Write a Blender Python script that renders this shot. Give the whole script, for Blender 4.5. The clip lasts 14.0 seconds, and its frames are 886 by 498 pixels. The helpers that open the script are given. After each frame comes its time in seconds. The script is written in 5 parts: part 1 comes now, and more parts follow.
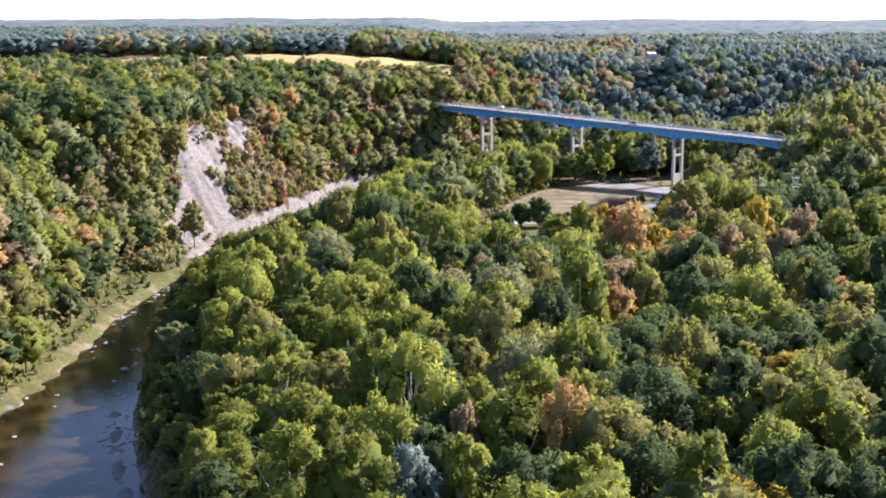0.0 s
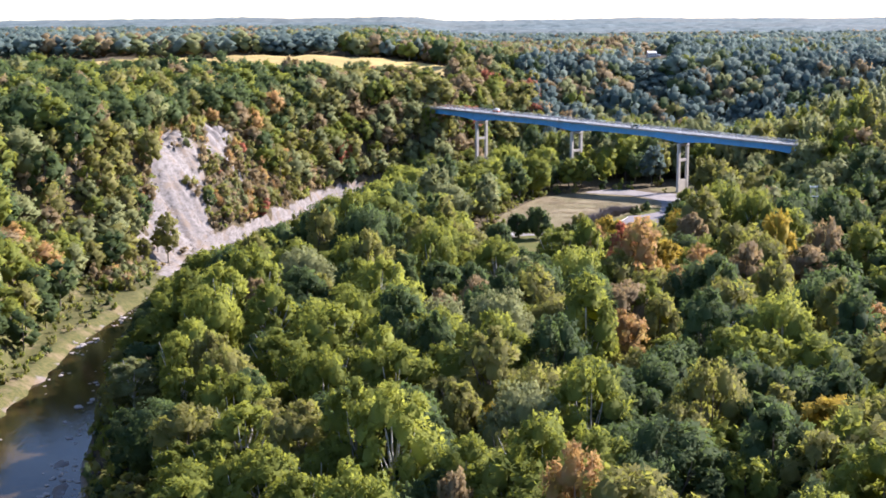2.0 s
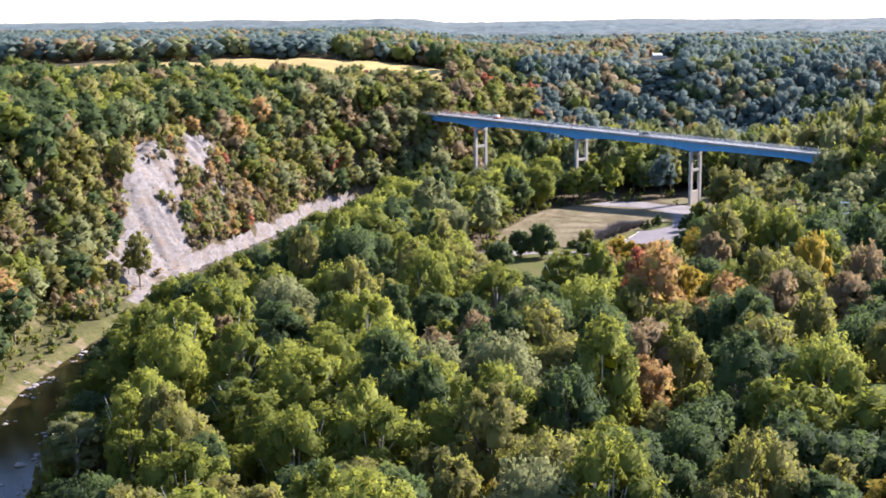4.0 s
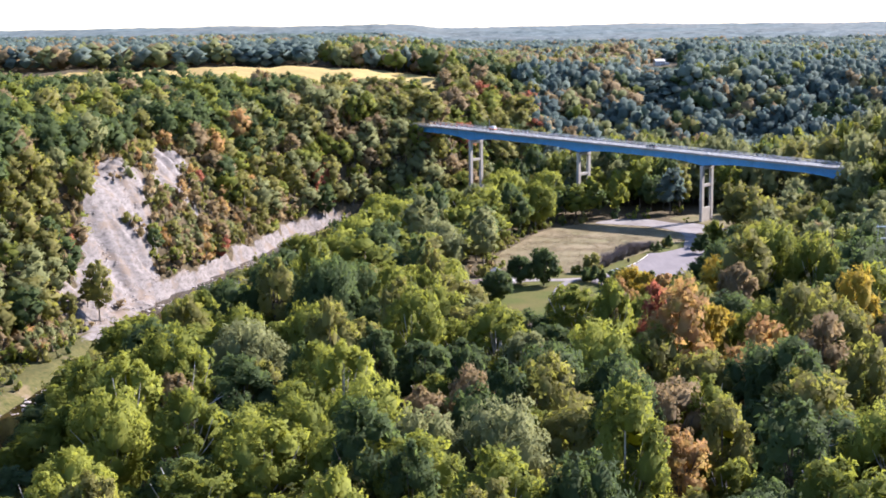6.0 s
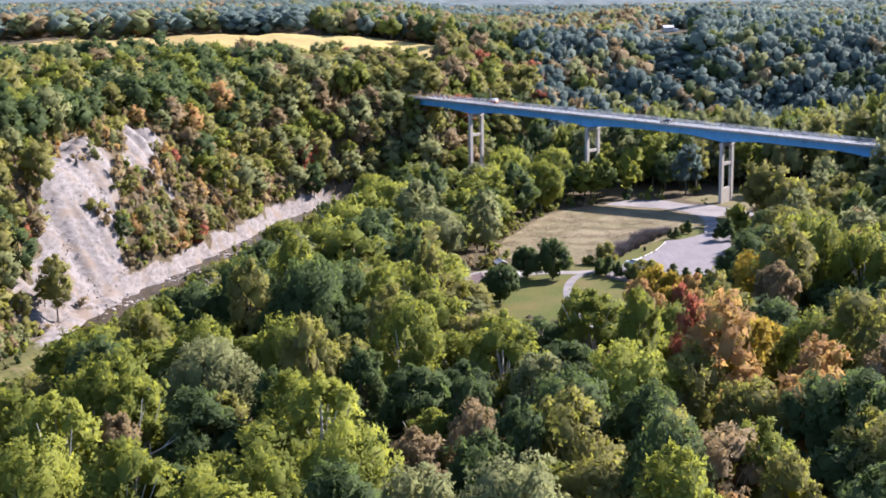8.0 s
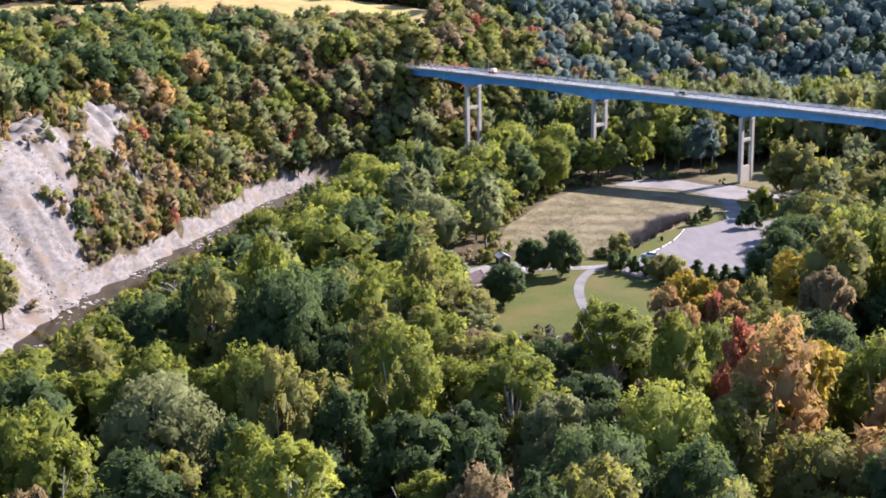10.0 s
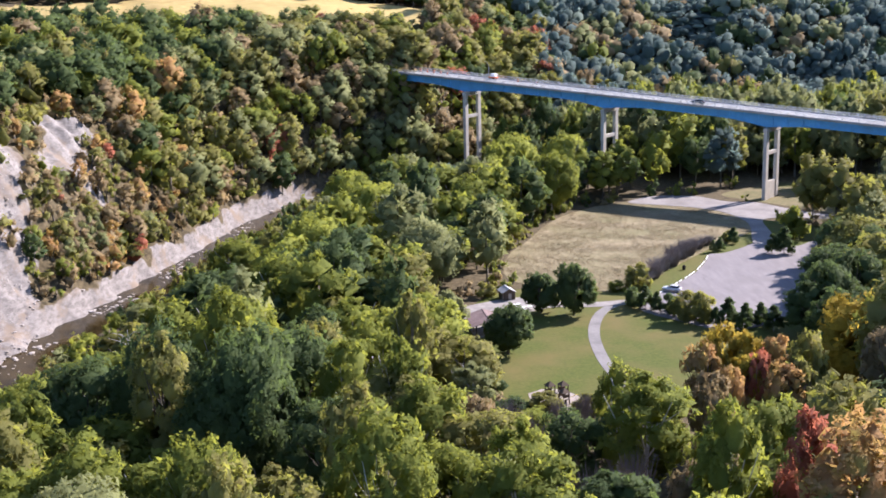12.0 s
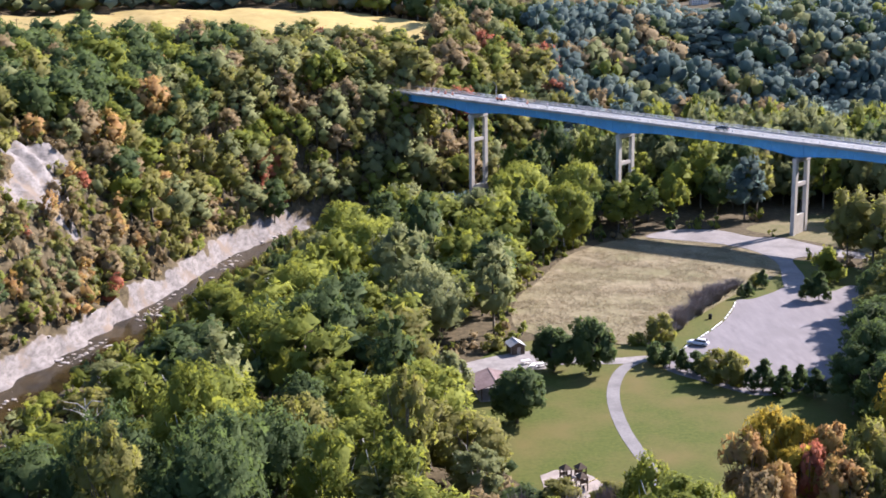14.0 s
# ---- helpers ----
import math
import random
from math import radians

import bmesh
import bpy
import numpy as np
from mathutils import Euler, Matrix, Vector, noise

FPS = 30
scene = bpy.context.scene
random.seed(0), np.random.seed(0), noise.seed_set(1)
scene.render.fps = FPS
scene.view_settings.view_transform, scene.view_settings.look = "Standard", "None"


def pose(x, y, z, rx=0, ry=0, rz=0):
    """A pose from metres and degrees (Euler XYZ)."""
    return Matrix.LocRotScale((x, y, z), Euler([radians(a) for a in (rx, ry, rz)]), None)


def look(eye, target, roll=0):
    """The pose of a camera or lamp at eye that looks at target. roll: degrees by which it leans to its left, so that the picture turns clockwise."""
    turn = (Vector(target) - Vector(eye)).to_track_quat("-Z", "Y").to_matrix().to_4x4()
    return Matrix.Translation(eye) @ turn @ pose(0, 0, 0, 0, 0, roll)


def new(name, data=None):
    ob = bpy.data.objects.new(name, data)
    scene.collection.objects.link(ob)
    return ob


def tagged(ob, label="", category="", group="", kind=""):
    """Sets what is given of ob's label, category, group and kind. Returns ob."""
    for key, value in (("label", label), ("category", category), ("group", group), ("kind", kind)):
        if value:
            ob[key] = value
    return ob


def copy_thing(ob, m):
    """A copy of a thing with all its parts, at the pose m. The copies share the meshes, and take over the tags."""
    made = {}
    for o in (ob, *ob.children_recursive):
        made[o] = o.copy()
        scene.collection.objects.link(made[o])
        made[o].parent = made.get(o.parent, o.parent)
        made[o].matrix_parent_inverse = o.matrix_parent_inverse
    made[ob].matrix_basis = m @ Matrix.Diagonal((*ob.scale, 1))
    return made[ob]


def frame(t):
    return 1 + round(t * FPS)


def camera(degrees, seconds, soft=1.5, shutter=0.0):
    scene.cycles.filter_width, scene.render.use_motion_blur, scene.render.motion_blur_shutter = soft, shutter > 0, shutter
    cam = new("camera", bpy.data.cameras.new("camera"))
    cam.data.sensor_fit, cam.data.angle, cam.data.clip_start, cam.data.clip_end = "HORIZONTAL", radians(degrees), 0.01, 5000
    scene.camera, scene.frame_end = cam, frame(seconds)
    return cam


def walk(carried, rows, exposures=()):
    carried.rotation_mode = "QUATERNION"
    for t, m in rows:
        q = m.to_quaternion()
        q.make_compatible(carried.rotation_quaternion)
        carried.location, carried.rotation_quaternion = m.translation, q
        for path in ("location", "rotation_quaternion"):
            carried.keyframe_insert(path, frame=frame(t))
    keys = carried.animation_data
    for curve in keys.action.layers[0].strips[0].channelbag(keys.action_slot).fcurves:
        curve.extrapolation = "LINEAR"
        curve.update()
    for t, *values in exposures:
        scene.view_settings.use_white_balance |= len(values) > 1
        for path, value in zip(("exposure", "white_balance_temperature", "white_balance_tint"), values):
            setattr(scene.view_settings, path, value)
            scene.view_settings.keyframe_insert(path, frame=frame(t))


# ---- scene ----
cam = camera(38.0, 14.0, 1.75)
PATH = [
    (0, (-0.254, 0.957, 83.564), (-0.25, 2.924, 83.208), -0.3),
    (0.5, (0.023, 8.95, 83.35), (0.029, 10.918, 82.994), -0.4),
    (1, (0.313, 17.136, 83.206), (0.321, 19.104, 82.85), -0.4),
    (1.5, (1.044, 25.681, 83.036), (1.053, 27.649, 82.679), -0.5),
    (2, (1.406, 34.583, 82.969), (1.416, 36.551, 82.612), -0.5),
    (2.5, (1.949, 43.651, 82.879), (1.959, 45.619, 82.523), -0.6),
    (3, (2.348, 52.915, 82.906), (2.358, 54.883, 82.55), -0.6),
    (5.5, (4.117, 102.905, 82.126), (4.13, 104.875, 81.778), -0.9),
    (6, (4.444, 113.164, 82.355), (4.461, 115.133, 82.009), -0.9),
    (6.5, (4.456, 123.277, 82.416), (4.476, 125.247, 82.07), -0.9),
    (7, (4.431, 133.463, 82.437), (4.453, 135.432, 82.089), -0.9),
    (7.5, (4.652, 143.691, 82.124), (4.674, 145.656, 81.752), -1.0),
    (8, (4.922, 154.023, 82.163), (4.941, 155.983, 81.765), -1.0),
    (10.5, (5.038, 204.51, 82.114), (5.068, 206.456, 81.653), -1.2),
    (11, (5.504, 214.43, 82.092), (5.533, 216.375, 81.629), -1.3),
    (11.5, (5.927, 224.164, 82.071), (5.955, 226.11, 81.609), -1.3),
    (12, (6.403, 234.028, 82.174), (6.432, 235.973, 81.712), -1.4),
    (12.5, (6.737, 243.649, 82.438), (6.765, 245.596, 81.982), -1.4),
    (13, (7.159, 252.256, 83.177), (7.185, 254.203, 82.722), -1.3),
    (13.5, (7.438, 259.154, 83.714), (7.461, 261.102, 83.261), -1.2),
    (14, (7.539, 264.641, 84.006), (7.561, 266.589, 83.554), -1.0),
]
walk(cam, [(t, look(eye, target, roll)) for t, eye, target, roll in PATH], [(0.0, 1.74, 6150, 23), (14.0, 1.64, 6150, 23)])

# ---- light ----
SUN_AZ, SUN_EL = 55.0, 33.0            # degrees clockwise from +y, degrees up
world = bpy.data.worlds.new("sky")
scene.world = world
world.use_nodes = True
wn = world.node_tree.nodes
sky = wn.new("ShaderNodeTexSky")
sky.sky_type = "NISHITA"
sky.sun_disc = False
sky.sun_elevation, sky.sun_rotation = radians(SUN_EL), radians(SUN_AZ)
sky.air_density, sky.dust_density, sky.ozone_density = 1.0, 0.3, 3.0
wn["Background"].inputs["Strength"].default_value = 0.0955
world.node_tree.links.new(sky.outputs["Color"], wn["Background"].inputs["Color"])
sun_way = Vector((math.sin(radians(SUN_AZ)) * math.cos(radians(SUN_EL)), math.cos(radians(SUN_AZ)) * math.cos(radians(SUN_EL)), math.sin(radians(SUN_EL))))
sun = new("sun", bpy.data.lights.new("sun", "SUN"))
sun.data.energy, sun.data.angle, sun.data.color = 5.0, radians(0.6), (1.0, 0.94, 0.85)
sun.matrix_world = look(sun_way * 900, (0, 0, 0))

# ---- materials ----
def nodes_of(name):
    m = bpy.data.materials.new(name)
    m.use_nodes = True
    return m, m.node_tree.nodes, m.node_tree.links, m.node_tree.nodes["Principled BSDF"]


def mixed(n, l, fac, a, b):
    x = n.new("ShaderNodeMix")
    x.data_type = "RGBA"
    for key, v in (("Factor", fac), ("A", a), ("B", b)):
        s = [i for i in x.inputs if i.name == key and i.type in (("VALUE",) if key == "Factor" else ("RGBA",))][0]
        if isinstance(v, (tuple, float, int)):
            s.default_value = (*v, 1) if isinstance(v, tuple) else v
        else:
            l.new(v, s)
    return [o for o in x.outputs if o.type == "RGBA"][0]


def noise_at(n, l, scale, detail=4.0, rough=0.55, coord="Object", stretch=None):
    tc = n.new("ShaderNodeTexCoord")
    t = n.new("ShaderNodeTexNoise")
    t.inputs["Scale"].default_value, t.inputs["Detail"].default_value, t.inputs["Roughness"].default_value = scale, detail, rough
    if stretch:
        mp = n.new("ShaderNodeMapping")
        mp.inputs["Scale"].default_value = stretch
        l.new(tc.outputs[coord], mp.inputs["Vector"])
        l.new(mp.outputs["Vector"], t.inputs["Vector"])
    else:
        l.new(tc.outputs[coord], t.inputs["Vector"])
    return t.outputs["Fac"]


def stepped(n, l, value, lo, hi):
    r = n.new("ShaderNodeMapRange")
    r.inputs["From Min"].default_value, r.inputs["From Max"].default_value = lo, hi
    l.new(value, r.inputs["Value"])
    return r.outputs["Result"]


def bumped(n, l, bsdf, height, strength, dist):
    b = n.new("ShaderNodeBump")
    b.inputs["Strength"].default_value, b.inputs["Distance"].default_value = strength, dist
    l.new(height, b.inputs["Height"])
    l.new(b.outputs["Normal"], bsdf.inputs["Normal"])


def surface(name, dark, light, big=0.1, fine=2.0, rough=0.85, bump=0.4, dist=0.1, metal=0.0, stain=None, stretch=None):
    m, n, l, p = nodes_of(name)
    c = mixed(n, l, stepped(n, l, noise_at(n, l, fine, 6, 0.65, stretch=stretch), 0.3, 0.7), dark, light)
    c = mixed(n, l, stepped(n, l, noise_at(n, l, big, 3), 0.4, 0.75), c, stain if stain else tuple(0.75 * v for v in dark))
    l.new(c, p.inputs["Base Color"])
    p.inputs["Roughness"].default_value, p.inputs["Metallic"].default_value = rough, metal
    if rough > 0.8:
        p.inputs["Specular IOR Level"].default_value = 0.15
    if bump:
        bumped(n, l, p, noise_at(n, l, fine * 1.7, 5, stretch=stretch), bump, dist)
    return m


def foliage(name, dark, light, turn=None, amount=0.0, through_leaf=(0.42, 0.43, 0.05), thin=0.50):
    """Leaves: two greens by clump, a slow drift from tree to tree, some clumps turned to autumn, light through the blade.
    Sprays (attribute spray = 1) are ragged, with gaps between their leaves."""
    m, n, l, p = nodes_of(name)
    geo = n.new("ShaderNodeNewGeometry")

    def grain(scale, detail, rough=0.5):
        t = n.new("ShaderNodeTexNoise")
        t.inputs["Scale"].default_value, t.inputs["Detail"].default_value, t.inputs["Roughness"].default_value = scale, detail, rough
        l.new(geo.outputs["Position"], t.inputs["Vector"])
        return t.outputs["Fac"]

    def math_node(op, x, y):
        f = n.new("ShaderNodeMath")
        f.operation = op
        for k, v in ((0, x), (1, y)):
            if isinstance(v, float):
                f.inputs[k].default_value = v
            else:
                l.new(v, f.inputs[k])
        return f.outputs[0]

    fine = grain(2.1, 3.0, 0.6)
    f = math_node("ADD", math_node("MULTIPLY", geo.outputs["Random Per Island"], 0.32), math_node("MULTIPLY", stepped(n, l, grain(0.11, 2.0), 0.3, 0.8), 0.55))
    # fine mottle darkens the colour in small spots, like shade between leaves
    f = math_node("ADD", f, math_node("MULTIPLY", stepped(n, l, fine, 0.35, 0.7), 0.30))
    f = math_node("ADD", f, math_node("MULTIPLY", n.new("ShaderNodeObjectInfo").outputs["Random"], 0.25))
    c = mixed(n, l, f, dark, light)
    if turn:
        c = mixed(n, l, stepped(n, l, grain(0.35, 3.0), 0.72 - amount, 0.80 - 0.4 * amount), c, turn)
    l.new(c, p.inputs["Base Color"])
    p.inputs["Roughness"].default_value = 0.75
    p.inputs["Specular IOR Level"].default_value = 0.10
    bumped(n, l, p, fine, 0.6, 0.30)
    tr = n.new("ShaderNodeBsdfTranslucent")
    l.new(mixed(n, l, 0.45, c, through_leaf), tr.inputs["Color"])
    mx = n.new("ShaderNodeMixShader")
    mx.inputs[0].default_value = thin
    l.new(p.outputs[0], mx.inputs[1])
    l.new(tr.outputs[0], mx.inputs[2])
    at = n.new("ShaderNodeAttribute")
    at.attribute_name = "spray"
    gap = math_node("MULTIPLY", math_node("LESS_THAN", grain(2.9, 2.0, 0.6), 0.46), at.outputs["Fac"])
    cut = n.new("ShaderNodeMixShader")
    l.new(gap, cut.inputs[0])
    l.new(mx.outputs[0], cut.inputs[1])
    l.new(n.new("ShaderNodeBsdfTransparent").outputs[0], cut.inputs[2])
    l.new(cut.outputs[0], n["Material Output"].inputs["Surface"])
    return m


LEAVES = {
    "green": foliage("leaf_green", (0.070, 0.096, 0.020), (0.205, 0.230, 0.047)),
    "deep": foliage("leaf_deep_green", (0.034, 0.057, 0.028), (0.100, 0.138, 0.050), None, 0.0, (0.15, 0.21, 0.05)),
    "lime": foliage("leaf_yellow_green", (0.135, 0.165, 0.030), (0.300, 0.322, 0.066)),
    "olive": foliage("leaf_olive", (0.110, 0.112, 0.036), (0.245, 0.230, 0.078), (0.22, 0.16, 0.06), 0.10),
    "pale": foliage("leaf_grey_green", (0.115, 0.132, 0.056), (0.255, 0.272, 0.115), None, 0.0, (0.32, 0.33, 0.14)),
    # these two blue-greens have distance haze put into the colour: lighter, bluer
    "blue": foliage("leaf_blue_green_hazed", (0.125, 0.168, 0.140), (0.225, 0.285, 0.240), None, 0.0, (0.23, 0.30, 0.26), 0.6),
    "spruce": foliage("leaf_dark_blue_green_hazed", (0.080, 0.122, 0.108), (0.165, 0.222, 0.200), None, 0.0, (0.16, 0.24, 0.22), 0.6),
    "yellow": foliage("leaf_yellow", (0.20, 0.150, 0.022), (0.44, 0.33, 0.045), (0.13, 0.14, 0.03), 0.12, (0.5, 0.36, 0.05)),
    "orange": foliage("leaf_orange", (0.27, 0.150, 0.062), (0.46, 0.285, 0.125), (0.36, 0.28, 0.07), 0.26, (0.48, 0.29, 0.09)),
    "red": foliage("leaf_red", (0.26, 0.080, 0.048), (0.44, 0.17, 0.10), (0.36, 0.20, 0.07), 0.16, (0.45, 0.14, 0.08)),
    "rust": foliage("leaf_rust_brown", (0.185, 0.140, 0.075), (0.335, 0.255, 0.140), (0.13, 0.12, 0.045), 0.16, (0.34, 0.24, 0.10)),
}
KINDS = list(LEAVES)
BARK = surface("bark", (0.09, 0.075, 0.06), (0.20, 0.18, 0.15), 0.3, 6.0, 0.9, 0.6, 0.04)
PALE_BARK = surface("pale_bark", (0.36, 0.34, 0.30), (0.62, 0.60, 0.55), 0.3, 6.0, 0.9, 0.4, 0.03)
LAWN = surface("mown_grass", (0.046, 0.060, 0.009), (0.084, 0.095, 0.017), 0.07, 1.2, 0.95, 0.5, 0.05, stain=(0.115, 0.092, 0.030))
MEADOW = surface("dry_meadow", (0.145, 0.118, 0.064), (0.265, 0.220, 0.138), 0.07, 0.42, 0.95, 0.7, 0.25, stain=(0.140, 0.128, 0.060))
VERGE = surface("rough_grass", (0.075, 0.075, 0.026), (0.150, 0.130, 0.060), 0.12, 0.8, 0.95, 0.6, 0.1, stain=(0.17, 0.135, 0.075))
ASPHALT = surface("pale_asphalt", (0.138, 0.125, 0.127), (0.205, 0.186, 0.187), 0.10, 0.5, 0.85, 0.2, 0.02, stain=(0.150, 0.136, 0.136), stretch=(1.0, 0.22, 1))
GRAVEL = surface("white_gravel", (0.175, 0.160, 0.152), (0.26, 0.240, 0.228), 0.12, 1.6, 0.9, 0.4, 0.03)
PAVING = surface("grey_paving", (0.20, 0.182, 0.17), (0.28, 0.258, 0.242), 0.3, 1.4, 0.9, 0.2, 0.02)
PATHWAY = surface("path_asphalt", (0.155, 0.146, 0.142), (0.225, 0.212, 0.205), 0.15, 1.8, 0.9, 0.2, 0.02)
CONCRETE = surface("weathered_concrete", (0.36, 0.33, 0.285), (0.50, 0.46, 0.40), 0.25, 1.5, 0.85, 0.3, 0.04, stain=(0.34, 0.31, 0.28), stretch=(1, 1, 0.35))
BLUE = surface("blue_painted_steel", (0.045, 0.24, 0.50), (0.070, 0.32, 0.62), 0.2, 0.9, 0.45, 0.05, 0.01, stain=(0.06, 0.24, 0.45))
PARAPET = surface("grey_parapet", (0.30, 0.29, 0.28), (0.45, 0.44, 0.42), 0.2, 1.2, 0.8, 0.2, 0.02)
STEEL = surface("galvanised_steel", (0.42, 0.43, 0.44), (0.58, 0.59, 0.60), 0.4, 3.0, 0.4, 0.0, 0.01, metal=0.7)
DECK = surface("bridge_roadway", (0.26, 0.255, 0.25), (0.36, 0.35, 0.34), 0.1, 1.2, 0.85, 0.2, 0.02)
CROP = surface("ripe_crop", (0.27, 0.195, 0.068), (0.40, 0.30, 0.115), 0.012, 0.18, 0.95, 0.5, 0.5, stain=(0.36, 0.28, 0.10))
ROCK = surface("pale_shale", (0.25, 0.225, 0.205), (0.42, 0.385, 0.36), 0.25, 1.3, 0.9, 0.8, 0.25, stain=(0.30, 0.26, 0.22), stretch=(1, 1, 2.5))


def ground_material():
    """Forest floor, with bare pale shale and gravel where the sheet's own masks say so."""
    m, n, l, p = nodes_of("ground_soil_and_shale")
    soil = mixed(n, l, stepped(n, l, noise_at(n, l, 0.6, 6, 0.65), 0.3, 0.7), (0.040, 0.032, 0.018), (0.125, 0.098, 0.056))
    a = n.new("ShaderNodeAttribute")
    a.attribute_name = "grass"
    grass = mixed(n, l, stepped(n, l, noise_at(n, l, 0.9, 5, 0.65), 0.3, 0.7), (0.045, 0.055, 0.017), (0.120, 0.105, 0.040))
    grass = mixed(n, l, stepped(n, l, noise_at(n, l, 0.13, 5, 0.65), 0.55, 0.66), grass, (0.155, 0.122, 0.068))
    c = mixed(n, l, a.outputs["Fac"], soil, grass)
    strata = noise_at(n, l, 0.7, 7, 0.72, stretch=(0.6, 0.6, 1.3))
    rock = mixed(n, l, stepped(n, l, strata, 0.32, 0.62), (0.095, 0.084, 0.078), (0.225, 0.206, 0.192))
    rock = mixed(n, l, stepped(n, l, noise_at(n, l, 0.13, 6, 0.7), 0.50, 0.62), rock, (0.175, 0.140, 0.110))
    a2 = n.new("ShaderNodeAttribute")
    a2.attribute_name = "rock"
    s = n.new("ShaderNodeMath")
    s.operation = "ADD"
    l.new(a2.outputs["Fac"], s.inputs[0])
    l.new(stepped(n, l, noise_at(n, l, 0.35, 6, 0.7), -0.45 + 0.5, 0.5 + 0.9), s.inputs[1])
    k = stepped(n, l, s.outputs[0], 0.50, 0.66)
    c = mixed(n, l, k, c, rock)
    l.new(c, p.inputs["Base Color"])
    p.inputs["Roughness"].default_value = 0.95
    p.inputs["Specular IOR Level"].default_value = 0.1
    bumped(n, l, p, strata, 0.5, 0.4)
    return m


def water_material():
    m, n, l, p = nodes_of("creek_water")
    c = mixed(n, l, stepped(n, l, noise_at(n, l, 0.09, 4), 0.4, 0.65), (0.012, 0.009, 0.004), (0.040, 0.027, 0.010))
    l.new(c, p.inputs["Base Color"])
    p.inputs["Roughness"].default_value = 0.03
    p.inputs["IOR"].default_value = 1.33
    p.inputs["Specular IOR Level"].default_value = 0.22
    bumped(n, l, p, noise_at(n, l, 0.8, 5, 0.6, stretch=(1.6, 0.6, 1)), 0.30, 0.10)
    return m


GROUND, WATER = ground_material(), water_material()
# blue-grey base colour with the air's haze painted in
DISTANT = surface("distant_woods_hazed", (0.050, 0.078, 0.078), (0.118, 0.152, 0.155), 0.004, 0.035, 0.95, 0.5, 3.0, stain=(0.105, 0.118, 0.110), stretch=(0.5, 0.35, 1))

# ---- mesh helpers ----
def linked(name, verts, faces, mats, mat_index=None, parent=None, smooth=False):
    """A mesh object from arrays; faces all have the same number of corners."""
    verts, faces = np.asarray(verts, np.float32), np.asarray(faces, np.int32)
    k = faces.shape[1]
    me = bpy.data.meshes.new(name)
    me.vertices.add(len(verts))
    me.vertices.foreach_set("co", verts.ravel())
    me.loops.add(faces.size)
    me.loops.foreach_set("vertex_index", faces.ravel())
    me.polygons.add(len(faces))
    me.polygons.foreach_set("loop_start", np.arange(0, faces.size, k, dtype=np.int32))
    for m in mats:
        me.materials.append(m)
    if mat_index is not None:
        me.polygons.foreach_set("material_index", np.asarray(mat_index, np.int32))
    me.polygons.foreach_set("use_smooth", np.full(len(faces), smooth))
    me.update(calc_edges=True)
    ob = new(name, me)
    ob.parent = parent
    return ob


def part(name, bm, material, parent=None, label="", smooth=False):
    me = bpy.data.meshes.new(name)
    bmesh.ops.recalc_face_normals(bm, faces=bm.faces)
    bm.to_mesh(me)
    bm.free()
    me.materials.append(material)
    if smooth:
        me.polygons.foreach_set("use_smooth", np.full(len(me.polygons), True))
    ob = new(name, me)
    ob.parent = parent
    return tagged(ob, label)


def box(bm, centre, size, m=None, bevel=0.0):
    """A box with its middle at centre, turned by m, its edges rounded by bevel."""
    t = (m or Matrix()) @ Matrix.Translation(centre) @ Matrix.Diagonal((*size, 1))
    made = bmesh.ops.create_cube(bm, size=1.0, matrix=t)["verts"]
    if bevel:
        edges = list({e for v in made for e in v.link_edges})
        bmesh.ops.bevel(bm, geom=edges, offset=bevel, segments=1, affect="EDGES")
    return bm


def rod(bm, a, b, r0, r1=None, sides=8):
    a, b = Vector(a), Vector(b)
    m = Matrix.Translation((a + b) / 2) @ (b - a).to_track_quat("Z", "Y").to_matrix().to_4x4()
    bmesh.ops.create_cone(bm, cap_ends=True, segments=sides, radius1=r0, radius2=r0 if r1 is None else r1, depth=(b - a).length, matrix=m)
    return bm


def rounded(points, steps=5):
    """A closed line through the points with soft bends."""
    pts, out = [Vector((*p, 0)) for p in points], []
    k = len(pts)
    for i in range(k):
        p0, p1, p2, p3 = pts[i - 1], pts[i], pts[(i + 1) % k], pts[(i + 2) % k]
        for s in range(steps):
            t = s / steps
            q = 0.5 * (2 * p1 + (p2 - p0) * t + (2 * p0 - 5 * p1 + 4 * p2 - p3) * t * t + (3 * p1 - p0 - 3 * p2 + p3) * t ** 3)
            out.append((q.x, q.y))
    return out


def sheet(name, points, z, material, thick=0.06, label="", steps=5):
    """A flat piece of ground with an edge: its outline filled, with a short skirt."""
    bm = bmesh.new()
    line = rounded(points, steps)
    top = [bm.verts.new((x, y, z)) for x, y in line]
    low = [bm.verts.new((x, y, z - thick)) for x, y in line]
    face = bm.faces.new(top)
    for i in range(len(top)):
        bm.faces.new((top[i - 1], top[i], low[i], low[i - 1]))
    bmesh.ops.triangulate(bm, faces=[face])
    ob = part(name, bm, material)
    return tagged(ob, label, name.replace("_", " "), kind="structure")


def ribbon(points, half):
    """An outline round a line of the given half width."""
    p = np.array(points, float)
    d = np.gradient(p, axis=0)
    d /= np.linalg.norm(d, axis=1)[:, None]
    nrm = np.stack([-d[:, 1], d[:, 0]], 1) * half
    return [tuple(v) for v in np.concatenate([p + nrm, (p - nrm)[::-1]])]


